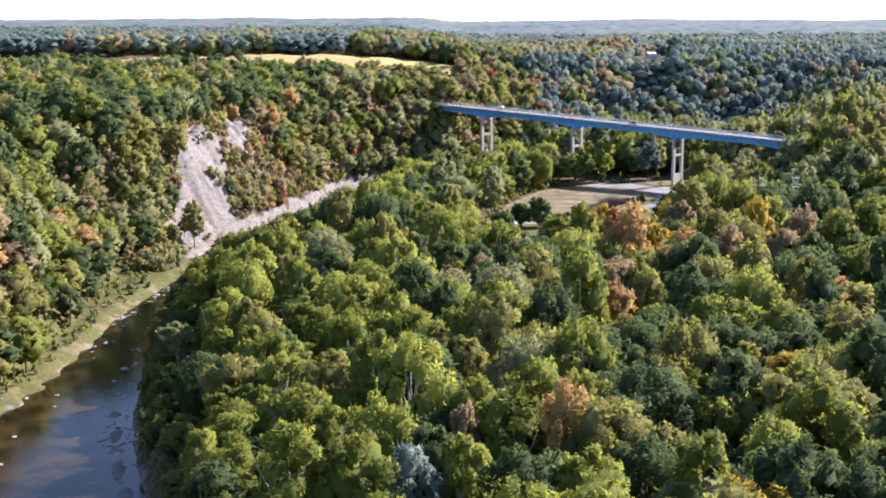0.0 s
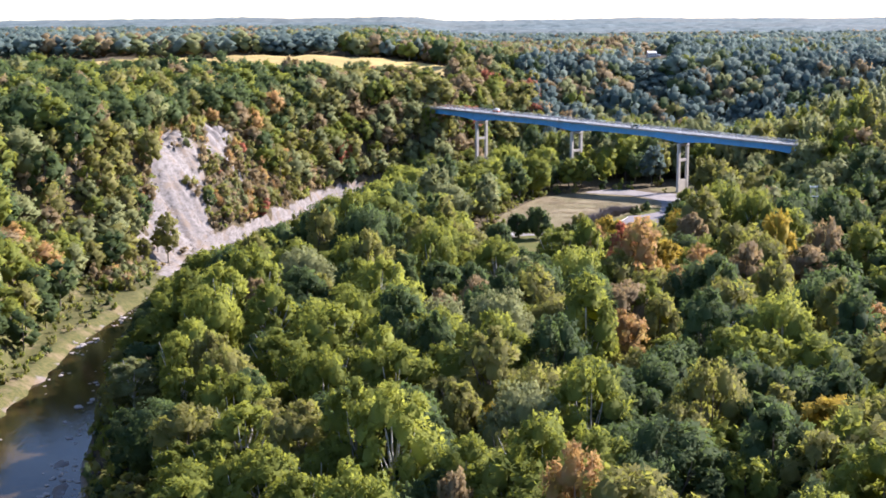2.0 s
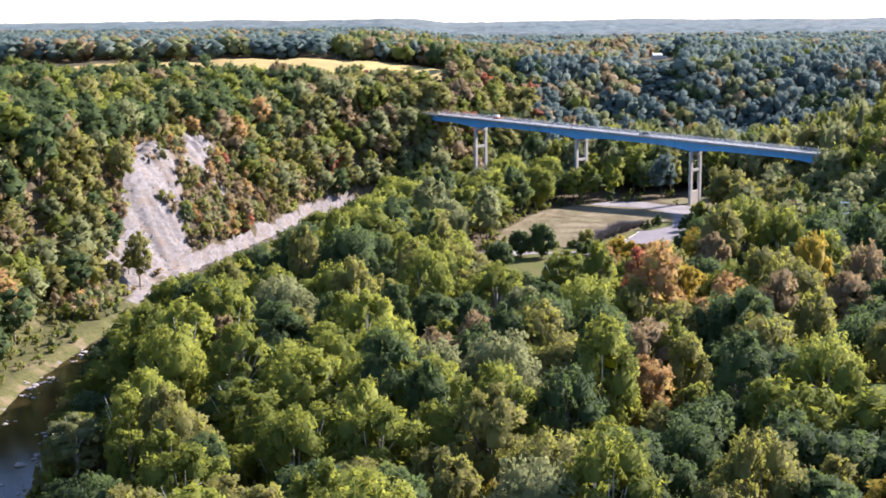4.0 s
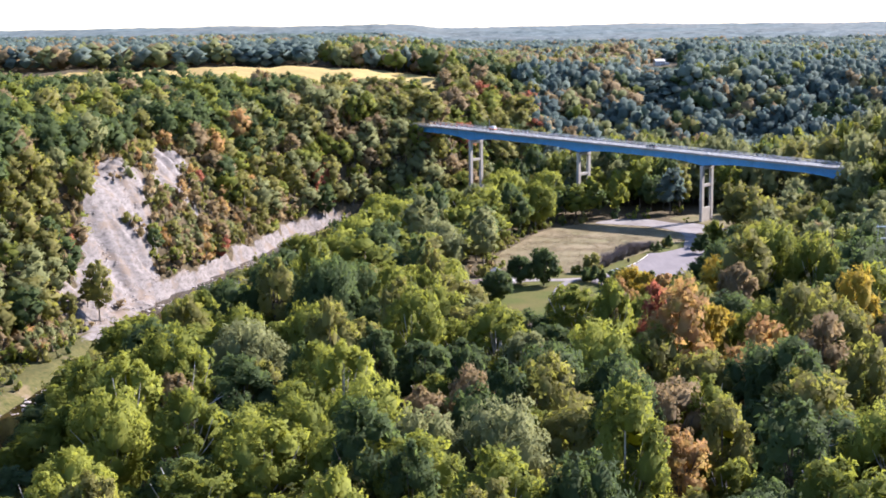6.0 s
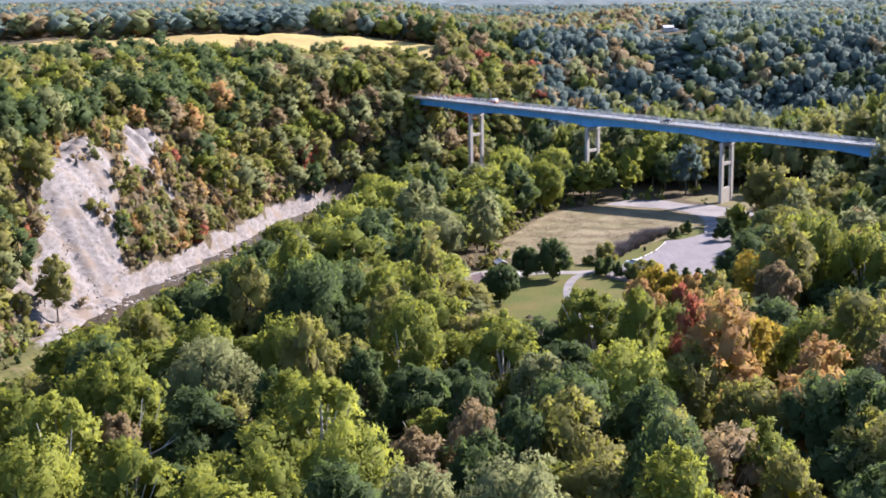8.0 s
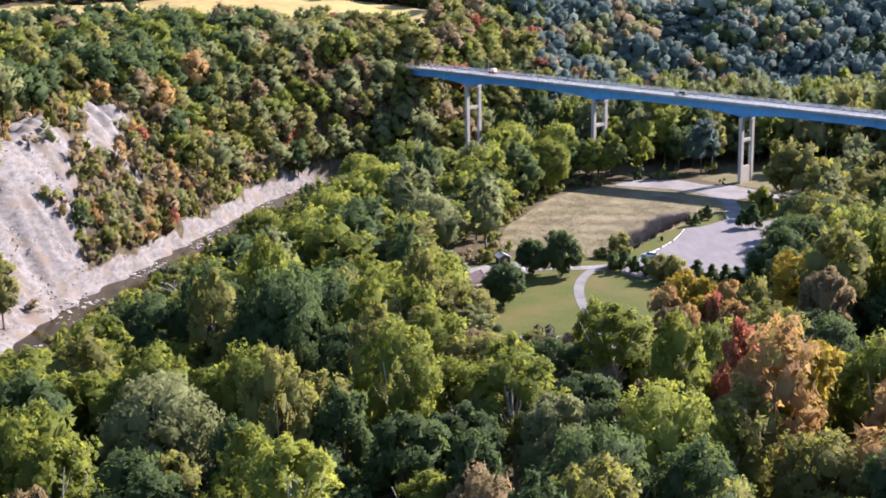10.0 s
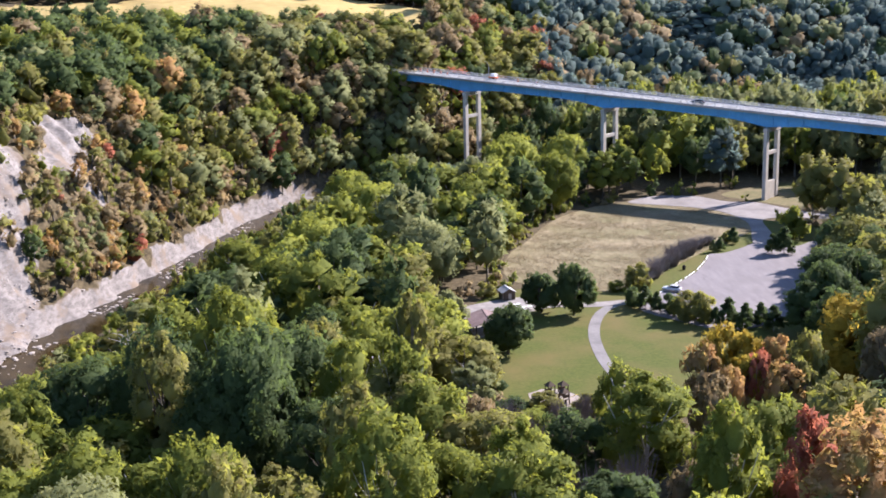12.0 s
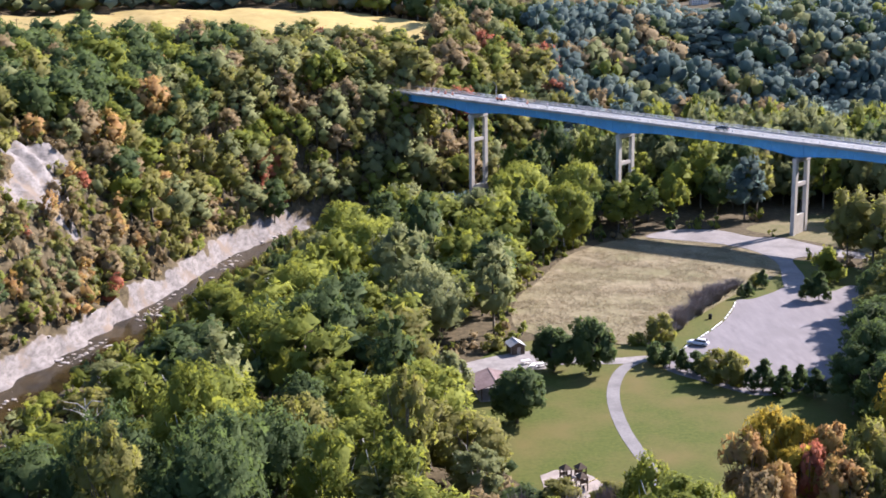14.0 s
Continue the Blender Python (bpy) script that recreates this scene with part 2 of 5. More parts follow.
def inside(x, y, poly):
    x, y = np.asarray(x, float), np.asarray(y, float)
    hit = np.zeros(x.shape, bool)
    k = len(poly)
    for i in range(k):
        (x0, y0), (x1, y1) = poly[i - 1], poly[i]
        if y0 != y1:
            hit ^= ((y0 > y) != (y1 > y)) & (x < (x1 - x0) * (y - y0) / (y1 - y0) + x0)
    return hit


def smooth01(v):
    v = np.clip(v, 0, 1)
    return v * v * (3 - 2 * v)


def waves(x, y, size, seed=0, octaves=3):
    """Smooth random relief between about -1 and 1."""
    rs, out, amp = np.random.RandomState(seed), 0.0, 1.0
    for o in range(octaves):
        for _ in range(4):
            a, ph, s = rs.uniform(0, 6.28), rs.uniform(0, 6.28), rs.uniform(0.7, 1.4) * 2 ** o / size * 6.28
            out = out + amp * 0.35 * np.sin((x * np.cos(a) + y * np.sin(a)) * s + ph)
        amp *= 0.5
    return out


# ---- the lie of the land ----
# creek: x, y, half width of the water, where the far bank starts to rise, over how many metres
CREEK = np.array([
    (20, -130, 18, 26, 70), (-52, 170, 16, 26, 70), (-76, 243, 15, 26, 60), (-84, 276, 14.5, 24, 44), (-85.5, 311, 10.5, 18, 38), (-88, 349, 7, 17, 36),
    (-89.5, 372, 6.5, 18, 36), (-88.5, 400, 5, 22, 38), (-84, 440, 4.5, 28, 50), (-80, 485, 5, 15, 36), (-73, 525, 5, 13.5, 21), (-66, 546, 5, 13.5, 24),
    (-60, 572, 5, 13.5, 28), (-51, 605, 5, 13.5, 31), (-42, 645, 5, 13, 35)], float)
CREEK = np.concatenate([CREEK, np.array([(-29, 674, 6, 9, 36), (-10, 692, 7, 9, 34), (14, 702, 7, 14, 32), (36, 706, 7, 18, 40), (58, 728, 7, 24, 60), (110, 752, 7, 25, 95),
    (175, 756, 7, 25, 95), (260, 745, 7, 25, 100), (420, 720, 7, 25, 110), (800, 700, 7, 30, 120)], float)])


def creek_at(x, y):
    """Distance from the creek's line, on which side (1: the cliff's), and its row's values there."""
    best = np.full(x.shape, 1e9)
    side, vals = np.ones(x.shape), np.zeros(x.shape + (3,))
    for a, b in zip(CREEK[:-1], CREEK[1:]):
        d = b[:2] - a[:2]
        t = np.clip(((x - a[0]) * d[0] + (y - a[1]) * d[1]) / (d @ d), 0, 1)
        px, py = x - a[0] - t * d[0], y - a[1] - t * d[1]
        r = np.hypot(px, py)
        near = r < best
        best = np.where(near, r, best)
        side = np.where(near, np.sign(d[0] * py - d[1] * px), side)
        vals = np.where(near[..., None], a[2:] + t[..., None] * (b[2:] - a[2:]), vals)
    return best, side, vals


def height(x, y):
    """The ground's height."""
    x, y = np.asarray(x, float), np.asarray(y, float)
    d, side, v = creek_at(x, y)
    half, start, run = v[..., 0], v[..., 1], v[..., 2]
    bank = np.where(side > 0, -3.0, 0.0)
    wide = np.where(side > 0, 3.6 * smooth01((y - 455) / 35) * smooth01((680 - y) / 40) + 1.3 * waves(x, y, 17, 71, 2) * smooth01((y - 120) / 60), 0.0)
    floor = -6.2 + (bank + 6.2) * smooth01((d - half - wide + 1.5) / 7.0)
    along_run = np.clip((d - start) / run, 0, 1)
    shoal = np.where(side < 0, 1.0, 0.0) * np.exp(-((d - half + 3.4) / 3.0) ** 2) * smooth01((y - 205) / 20) * smooth01((305 - y) / 25)
    floor = floor + shoal * (1.25 + 0.5 * waves(x, y, 9, 78, 3))
    rise = np.where(side > 0, 0.5 * along_run + 0.5 * smooth01(along_run), smooth01(along_run))
    top = 34.0 + 9.0 * smooth01((d - start - run * 0.7) / 60.0)
    top = top + 13.0 * smooth01((y - 812) / 110) * smooth01((70 - x) / 150)
    top = top + 9.0 * np.exp(-((x - 171) / 60) ** 2 - ((y - 1045) / 50) ** 2)
    ledge = np.where(side > 0, (3.8 + 0.9 * waves(x, y, 19, 72, 3)) * smooth01((d - 10.9) / 1.7) * smooth01((y - 512) / 22) * smooth01((712 - y) / 40), 0.0) * (1 - rise)
    west = floor + ledge + (top - bank) * rise + 1.2 * waves(x, y, 60, 3) * rise
    east = floor + 0.0 * x
    hill = 24.0 * smooth01((x - 136 - 0.10 * (y - 560)) / 60) * smooth01((y - 430) / 130) * smooth01((715 - y) / 70)
    east = east + hill + 0.5 * waves(x, y, 45, 4) * smooth01((x - 135) / 40)
    z = np.where(side > 0, west, east)
    far = smooth01((np.hypot(x, y) - 1500) / 1500)
    return z + far * (4.0 + 6.0 * waves(x, y, 1400, 5))


RIM = [(118, 652), (122, 664), (150, 664), (160, 640), (156, 614), (141, 604), (132, 625)]
SLIDE = [(-97, 468), (-105, 473), (-105, 487), (-106, 510), (-109, 530), (-110, 552), (-108, 567), (-102, 569), (-96, 559), (-91, 546), (-86, 532), (-82, 519), (-87, 505), (-92, 492), (-93, 480)]
CREST = [(-109, 566), (-107, 584), (-102, 600), (-92, 611), (-88, 608), (-96, 594), (-102, 578)]
PATCH = [(-96, 570), (-98, 588), (-95, 601), (-87, 603), (-82, 592), (-86, 581), (-91, 574)]


def within(x, y, poly):
    """Metres inside an outline; negative outside it."""
    best = np.full(x.shape, 1e9)
    for (x0, y0), (x1, y1) in zip(poly, poly[1:] + poly[:1]):
        dx, dy = x1 - x0, y1 - y0
        t = np.clip(((x - x0) * dx + (y - y0) * dy) / (dx * dx + dy * dy), 0, 1)
        best = np.minimum(best, np.hypot(x - x0 - t * dx, y - y0 - t * dy))
    return np.where(inside(x, y, poly), best, -best)


def scar_at(x, y):
    """How bare the cliff is: a slide down the slope and a second bare patch, 0 to 1."""
    x, y = np.asarray(x, float), np.asarray(y, float)
    edge = 2.2 * waves(x, y, 13, 61, 3)
    bare = np.maximum(smooth01((within(x, y, SLIDE) + 1.5 + edge) / 4), 0.9 * smooth01((within(x, y, PATCH) + edge) / 4))
    return np.maximum(bare, 0.8 * smooth01((within(x, y, CREST) + 1.0 + edge) / 3))


def axis(*runs):
    out = []
    for a, b, step in runs:
        out += list(np.arange(a, b, step))
    return np.array(out + [runs[-1][1]])


gx = axis((-4200, -1200, 300), (-1200, -400, 50), (-400, -140, 8), (-140, -112, 2), (-112, -46, 0.9), (-46, 200, 3), (200, 500, 10), (500, 1200, 50), (1200, 4200, 300))
gy = axis((-600, 100, 50), (100, 200, 8), (200, 310, 1.8), (310, 430, 4), (430, 480, 2), (480, 640, 1.2), (640, 720, 2), (720, 900, 5), (900, 1600, 14), (1600, 4900, 150))
GX, GY = np.meshgrid(gx, gy)
GZ = height(GX, GY)
D0, SIDE, VV = creek_at(GX, GY)
# bare shale: the scar over the creek, and the gravel beside the water
along = smooth01((GY - 452) / 30) * smooth01((700 - GY) / 45)
scar = scar_at(GX, GY) * smooth01((D0 - 4) / 5)
foot = along * smooth01((D0 - 8.2) / 1.2) * smooth01((13.1 + 0.8 * waves(GX, GY, 11, 23, 3) - D0) / 1.2)
shore = 0.55 * smooth01((VV[..., 0] + 3.6 - D0) / 3.0) * smooth01(1.8 * waves(GX, GY, 15, 17, 3) - 0.35)
bar = np.exp(-((D0 - VV[..., 0] + 3.4) / 4.0) ** 2) * smooth01((GY - 205) / 20) * smooth01((305 - GY) / 25)
rock = np.where(SIDE > 0, np.maximum.reduce([scar, 0.85 * foot, shore]), np.maximum(0.6 * shore, 0.7 * bar))
steep = (SIDE > 0) & (D0 > 6) & (D0 < 80)
gully = 1.0 - np.abs(waves(0.25 * GX, GY + 0.3 * GX, 21, 13, 3)) * 1.6        # ribs and gullies that run down the slope
rough = np.where(steep, along * ((0.8 * waves(GX, GY, 9, 8, 4) + 1.1 * gully) * smooth01((D0 - 13) / 4) + 0.45 * waves(GX, GY, 5, 9, 3) * smooth01((D0 - 10.5) / 1.5)), 0)
GZ = GZ + rough
grassy = np.where((SIDE > 0) & (D0 < 34) & (GY < 480), 1.0, 0.0) * smooth01((34 - D0) / 8)
grassy = np.maximum(grassy, smooth01((within(GX, GY, RIM) + 3) / 6))
nx, ny = len(gx), len(gy)
idx = np.arange(nx * ny).reshape(ny, nx)
quads = np.stack([idx[:-1, :-1], idx[:-1, 1:], idx[1:, 1:], idx[1:, :-1]], -1).reshape(-1, 4)
ground = linked("ground", np.stack([GX, GY, GZ], -1).reshape(-1, 3), quads, [GROUND], smooth=True)
for key, arr in (("rock", rock), ("grass", grassy)):
    ground.data.attributes.new(key, "FLOAT", "POINT").data.foreach_set("value", arr.astype(np.float32).ravel())
tagged(ground, "wooded valley ground with a bare pale shale cliff over the creek", "ground", kind="structure")

wl = [(p[0], p[1]) for p in CREEK[:20]]
wpts = np.array(wl, float)
wd = np.gradient(wpts, axis=0)
wd /= np.linalg.norm(wd, axis=1)[:, None]
wn2 = np.stack([-wd[:, 1], wd[:, 0]], 1)
rows_w = [wpts + wn2 * s for s in (-24, -8, 8, 24)]
wv = np.concatenate([np.column_stack([r, np.full(len(r), -5.0)]) for r in rows_w])
k = len(wpts)
wf = [(r * k + i, r * k + i + 1, (r + 1) * k + i + 1, (r + 1) * k + i) for r in range(3) for i in range(k - 1)]
tagged(linked("water", wv, wf, [WATER]), "shallow brown creek water reflecting the sky", "water", kind="structure")

LOT = [(55, 515), (59.5, 524), (65, 532), (70, 539.5), (75, 547.5), (79.5, 557.5), (82, 565), (86, 566), (92.5, 571.5), (97, 576.5), (100, 576), (103, 572), (108, 572), (114, 577), (116, 568), (113, 552), (105, 537), (95, 517), (82, 502), (71, 497), (62, 505)]
ROAD = [(72, 637), (82, 646), (95, 644), (103, 634), (112, 631), (122, 616), (134, 606), (134, 600), (122, 606), (112, 608), (107, 605), (105.6, 596), (104.6, 586), (101.5, 577), (97, 575), (98, 583), (101, 596), (101.5, 606), (98, 618), (91, 626), (82, 631)]
GRASS = [(112, 634), (104, 646), (118, 656), (134, 652), (141, 634), (141, 612), (136, 604), (126, 618)]
MEAD = [(27, 546), (29, 570), (36, 588), (46, 614), (60, 631), (74, 638), (92, 633), (103, 614), (100, 592), (88, 577), (76, 561), (60, 538), (53, 531), (38, 536)]
LAWN_AT = [(17, 476), (14, 500), (19, 526), (34, 537), (53, 532), (76, 562), (90, 582), (102, 604), (116, 600), (122, 585), (112, 545), (98, 510), (97, 482), (86, 464), (62, 453), (36, 449), (22, 457)]
WALK_AT = ribbon([(44, 452), (43.2, 465), (41.8, 480), (42, 495), (44, 507), (47.5, 516), (53, 521.5), (60, 524)], 1.25)
PLAZA = [(10, 516), (18, 523), (29, 528), (36, 523.5), (46, 522), (53, 523), (53, 519.5), (46, 518), (36, 518.5), (30, 515.5), (22, 515), (14, 511)]
sheet("lawn", LAWN_AT, 0.03, LAWN, label="mown green lawn with worn brown patches")
sheet("meadow", MEAD, 0.06, MEADOW, label="dry straw-coloured meadow of tall grass")
sheet("verge", GRASS, 0.03, VERGE, label="rough grass verge beside the bridge pier")
sheet("parking_lot", LOT, 0.10, ASPHALT, label="pale asphalt parking lot with worn lines")
sheet("gravel_road", ROAD, 0.14, GRAVEL, label="white gravel road under the bridge")
sheet("footpath", WALK_AT, 0.07, PATHWAY, label="grey asphalt footpath curving across the lawn", steps=4)
sheet("plaza", PLAZA, 0.10, PAVING, label="pale paved area beside the hut")
FIELD = [(-245, 870), (-150, 838), (-60, 828), (8, 834), (14, 880), (10, 925), (-60, 940), (-140, 928), (-240, 895)]
CLEAR = [rounded(p) for p in (LAWN_AT, MEAD, GRASS, RIM, LOT, ROAD, PLAZA)]

fx, fy = np.meshgrid(np.arange(-250, 24, 5.0), np.arange(815, 950, 5.0))
fz = height(fx, fy) + 0.5 + 0.25 * waves(fx, fy, 30, 21)
fin = inside(fx, fy, rounded(FIELD))
fi = np.arange(fx.size).reshape(fx.shape)
fq = np.stack([fi[:-1, :-1], fi[:-1, 1:], fi[1:, 1:], fi[1:, :-1]], -1)
fq = fq[fin[:-1, :-1] & fin[1:, 1:] & fin[:-1, 1:] & fin[1:, :-1]]
tagged(linked("field", np.stack([fx, fy, fz], -1).reshape(-1, 3), fq, [CROP], smooth=True), "golden ripe crop field on the plateau", "field", kind="structure")

# ---- trees ----
def ball(level):
    bm = bmesh.new()
    bmesh.ops.create_icosphere(bm, subdivisions=level, radius=1.0)
    v = np.array([p.co for p in bm.verts])
    f = np.array([[q.index for q in p.verts] for p in bm.faces])
    bm.free()
    return v, f


BALLS = {0: (np.array([(1, 0, 0), (-1, 0, 0), (0, 1, 0), (0, -1, 0), (0, 0, 1), (0, 0, -1)], float),
             np.array([(0, 2, 4), (2, 1, 4), (1, 3, 4), (3, 0, 4), (2, 0, 5), (1, 2, 5), (3, 1, 5), (0, 3, 5)])), 1: ball(1)}


def unit(v):
    return v / np.maximum(np.linalg.norm(v, axis=-1, keepdims=True), 1e-6)


def crown(seed, lobes, leaves, leaf, level, radius=4.6, low=4.0, top=16.0, point=0.0, tufts=10, core=0.58, whole=0.85):
    """A crown: boughs round the stem, each a dark inner mass with many upright tufts of leaf sprays. point: 0 round, 1 a cone.
    Gives the corners, faces, which corners belong to sprays, and which way each corner faces."""
    rs = np.random.RandomState(seed)
    vs, fs, tags, ns, count = [], [], [], [], 0
    mid, half = (low + top) / 2, (top - low) / 2
    heart = np.array([0, 0, mid - 0.35 * half])
    each = max(3, leaves // tufts)
    for i in range(lobes):
        u = (i + 0.5) / lobes
        hz = 1 - 2 * u
        a = i * 2.4 + rs.uniform(-0.6, 0.6)
        spread = math.sqrt(max(0.0, 1 - hz * hz)) * (1 - point) + point * (1 - hz) / 2
        r = radius * (0.71 * spread + 0.04) * rs.uniform(0.78, 1.16)
        c = np.array([r * math.cos(a), r * math.sin(a), mid + half * 0.68 * hz + rs.uniform(-0.7, 0.7)])
        size = radius * rs.uniform(0.42, 0.66) * (1 - 0.55 * point * max(hz, 0)) * (12 / (lobes + 2)) ** 0.33
        squash = np.array([1, 1, rs.uniform(0.8, 1.1)])
        bv, bf = BALLS[level]
        w = bv * (core + 0.14 * rs.uniform(-1, 1, (len(bv), 1))) * size * squash + c
        vs.append(w)
        tags.append(np.zeros(len(w)))
        ns.append(unit(0.45 * bv + whole * unit(w - heart)))
        fs.append(bf + count)
        count += len(w)
        d = unit(rs.normal(size=(tufts, 3)) + 0.55 * unit(c - heart) + np.array([0, 0, 0.30]))
        base = c + d * size * squash * 0.60
        lean = unit(0.60 * d + np.array([0, 0, 0.70]) + 0.25 * rs.normal(size=(tufts, 3)))
        long = size * rs.uniform(0.25, 0.60, (tufts, 1))
        k = np.repeat(np.arange(tufts), each)
        along = rs.uniform(0, 1, (len(k), 1))
        ray = unit(rs.normal(size=(len(k), 3)))
        o = base[k] + lean[k] * long[k] * along + ray * size * 0.42 * (1 - 0.55 * along)
        out = unit(0.28 * ray + 0.38 * d[k] + whole * unit(o - heart) + np.array([0, 0, 0.15]))
        nrm = unit(out + 0.60 * rs.normal(size=out.shape))
        nrm = nrm * np.sign((nrm * out).sum(1, keepdims=True))
        t = unit(np.cross(nrm, np.cross(lean[k] + 0.6 * rs.normal(size=out.shape), nrm)))
        b = np.cross(nrm, t)
        s = leaf * rs.uniform(0.6, 1.35, (len(k), 1))
        tri = np.stack([o + t * s, o - t * s * 0.65 + b * s * 0.70, o - t * s * 0.60 - b * s * 0.75 - nrm * s * 0.2], 1)
        vs.append(tri.reshape(-1, 3))
        tags.append(np.ones(3 * len(k)))
        ns.append(np.repeat(unit(0.30 * nrm + 0.80 * out), 3, 0))
        fs.append(count + np.arange(3 * len(k)).reshape(-1, 3))
        count += 3 * len(k)
    return np.concatenate(vs), np.concatenate(fs), np.concatenate(tags), np.concatenate(ns)


def trunk(seed, tall, thick, limbs=5, sides=6, reach=4.0):
    """A tapered, slightly bent trunk with limbs that rise into the crown."""
    rs = np.random.RandomState(seed)
    vs, fs, count = [], [], 0

    def tube(pts, radii):
        nonlocal count
        for p, r in zip(pts, radii):
            a = np.arange(sides) / sides * 6.283
            vs.append(np.stack([p[0] + r * np.cos(a), p[1] + r * np.sin(a), np.full(sides, p[2])], 1))
        for k in range(len(pts) - 1):
            for i in range(sides):
                j = (i + 1) % sides
                q = [count + k * sides + i, count + k * sides + j, count + (k + 1) * sides + j, count + (k + 1) * sides + i]
                fs.extend([[q[0], q[1], q[2]], [q[0], q[2], q[3]]])
        count += len(pts) * sides

    bend = rs.uniform(-0.5, 0.5, 2)
    tube([(0, 0, -0.6), (0, 0, 0.3), (bend[0], bend[1], tall * 0.45), (bend[0] * 1.3, bend[1] * 1.3, tall * 0.8)], [thick * 1.5, thick, thick * 0.75, thick * 0.2])
    for i in range(limbs):
        a, z0 = i * 2.4 + rs.uniform(0, 1), tall * rs.uniform(0.28, 0.55)
        r, z1 = reach * rs.uniform(0.45, 0.95), z0 + (tall * 0.86 - z0) * rs.uniform(0.45, 1.0)
        tube([(bend[0] * 0.8, bend[1] * 0.8, z0), (r * 0.6 * math.cos(a), r * 0.6 * math.sin(a), z0 * 0.5 + z1 * 0.5), (r * math.cos(a), r * math.sin(a), z1)], [thick * 0.45, thick * 0.34, thick * 0.16])
    return np.array(np.concatenate(vs)), np.array(fs)


def made(shapes, leaves, leaf, level, limbs, lobe_share=1.0, tufts=10, core=0.58, whole=0.85):
    out = []
    for i, (lobes, radius, low, top, point) in enumerate(shapes):
        cv, cf, ct, cn = crown(40 + i, max(3, round(lobes * lobe_share)), leaves, leaf, level, radius, low, top, point, tufts, core, whole)
        tv, tf = trunk(70 + i, top, 0.28, limbs, 6 if limbs else 4, radius)
        out.append((cv, cf, tv, tf, ct, cn))
    return out


# lobes, radius, foot and top of the crown, how pointed
SHAPES = [(14, 5.4, 2.4, 17.5, 0.0), (13, 4.8, 2.4, 19.5, 0.25), (16, 6.2, 2.2, 18.0, 0.0), (12, 4.4, 2.4, 16.0, 0.35), (15, 5.6, 2.8, 20.5, 0.1), (10, 3.6, 1.6, 13.0, 0.1),
          (24, 8.2, 2.6, 19.0, 0.0), (28, 9.4, 2.8, 20.5, 0.05), (17, 4.3, 0.5, 10.5, 0.10)]
NEAR = made(SHAPES, 153, 0.47, 1, 10, 1.6, 9)
NEAR_WOODS = made(SHAPES[:6], 56, 0.76, 1, 0, 1.35, 7)
MID = made(SHAPES[:6], 36, 0.86, 0, 0, 1.2, 6, 0.74, 1.2)
FAR = made([(7, 5.4, 2, 16, 0.0), (8, 5.6, 2, 17, 0.05), (7, 5.0, 2, 15, 0.1), (8, 6.0, 2, 16, 0.0), (7, 5.0, 2, 17, 0.15)], 14, 0.70, 1, 0, 1.0, 4, 0.80, 1.1)
SLENDER = made([(14, 5.4, 2, 18, 0.10), (14, 5.0, 2, 20, 0.30), (15, 5.8, 2, 17, 0.0), (13, 4.8, 2, 16, 0.15), (14, 5.6, 2, 19, 0.1)], 21, 0.80, 0, 0, 1.0, 7, 0.82, 1.2)
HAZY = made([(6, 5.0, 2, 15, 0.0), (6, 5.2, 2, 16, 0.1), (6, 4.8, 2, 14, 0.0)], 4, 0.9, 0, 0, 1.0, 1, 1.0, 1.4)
CONE = [(16, 2.6, 0.4, 8.5, 1.0)]
CONIFER = made(CONE, 80, 0.55, 1, 0)


def sprays(me, tags, facing):
    me.attributes.new('spray', 'FLOAT', 'POINT').data.foreach_set('value', tags.astype(np.float32))
    me.normals_split_custom_set_from_vertices(facing.astype(np.float32))
    return me


def forest(name, spots, protos, label, trunks=True):
    """Many trees in one mesh. spots: x, y, size, tallness, kind."""
    rs = np.random.RandomState(len(spots))
    vs, fs, ms, ts, ns, count = [], [], [], [], [], 0
    xy = np.array([s[:2] for s in spots])
    zs = height(xy[:, 0], xy[:, 1])
    for (x, y, size, tall, kind), z in zip(spots, zs):
        cv, cf, tv, tf, ct, cn = protos[rs.randint(len(protos))]
        a = rs.uniform(0, 6.283)
        ca, sa = math.cos(a), math.sin(a)
        spin = np.array([[ca, sa, 0], [-sa, ca, 0], [0, 0, 1]])
        turn = spin * np.array([size, size, tall])
        for v, f, mat, tag, face in ((cv, cf, KINDS.index(kind), ct, cn), (tv, tf, len(KINDS), np.zeros(len(tv)), unit(tv * np.array([1, 1, 0.0]) + 0.001))):
            if mat == len(KINDS) and not trunks:
                continue
            vs.append(v @ turn + np.array([x, y, z - 0.1]))
            fs.append(f + count)
            ms.append(np.full(len(f), mat))
            ts.append(tag)
            ns.append(face @ spin)
            count += len(v)
    ob = linked(name, np.concatenate(vs), np.concatenate(fs), [LEAVES[k] for k in KINDS] + [BARK], np.concatenate(ms), smooth=True)
    sprays(ob.data, np.concatenate(ts), np.concatenate(ns))
    return tagged(ob, label, "trees", kind="stuff")


CROWNS = [sprays(linked("crown", c, f, [LEAVES["green"]], smooth=True).data, t, n) for c, f, _, _, t, n in NEAR]
TRUNKS = [linked("trunk", v, f, [BARK]).data for _, _, v, f, _, _ in NEAR]
for me in CROWNS + TRUNKS:
    for ob in [o for o in scene.collection.objects if o.data == me]:
        bpy.data.objects.remove(ob)
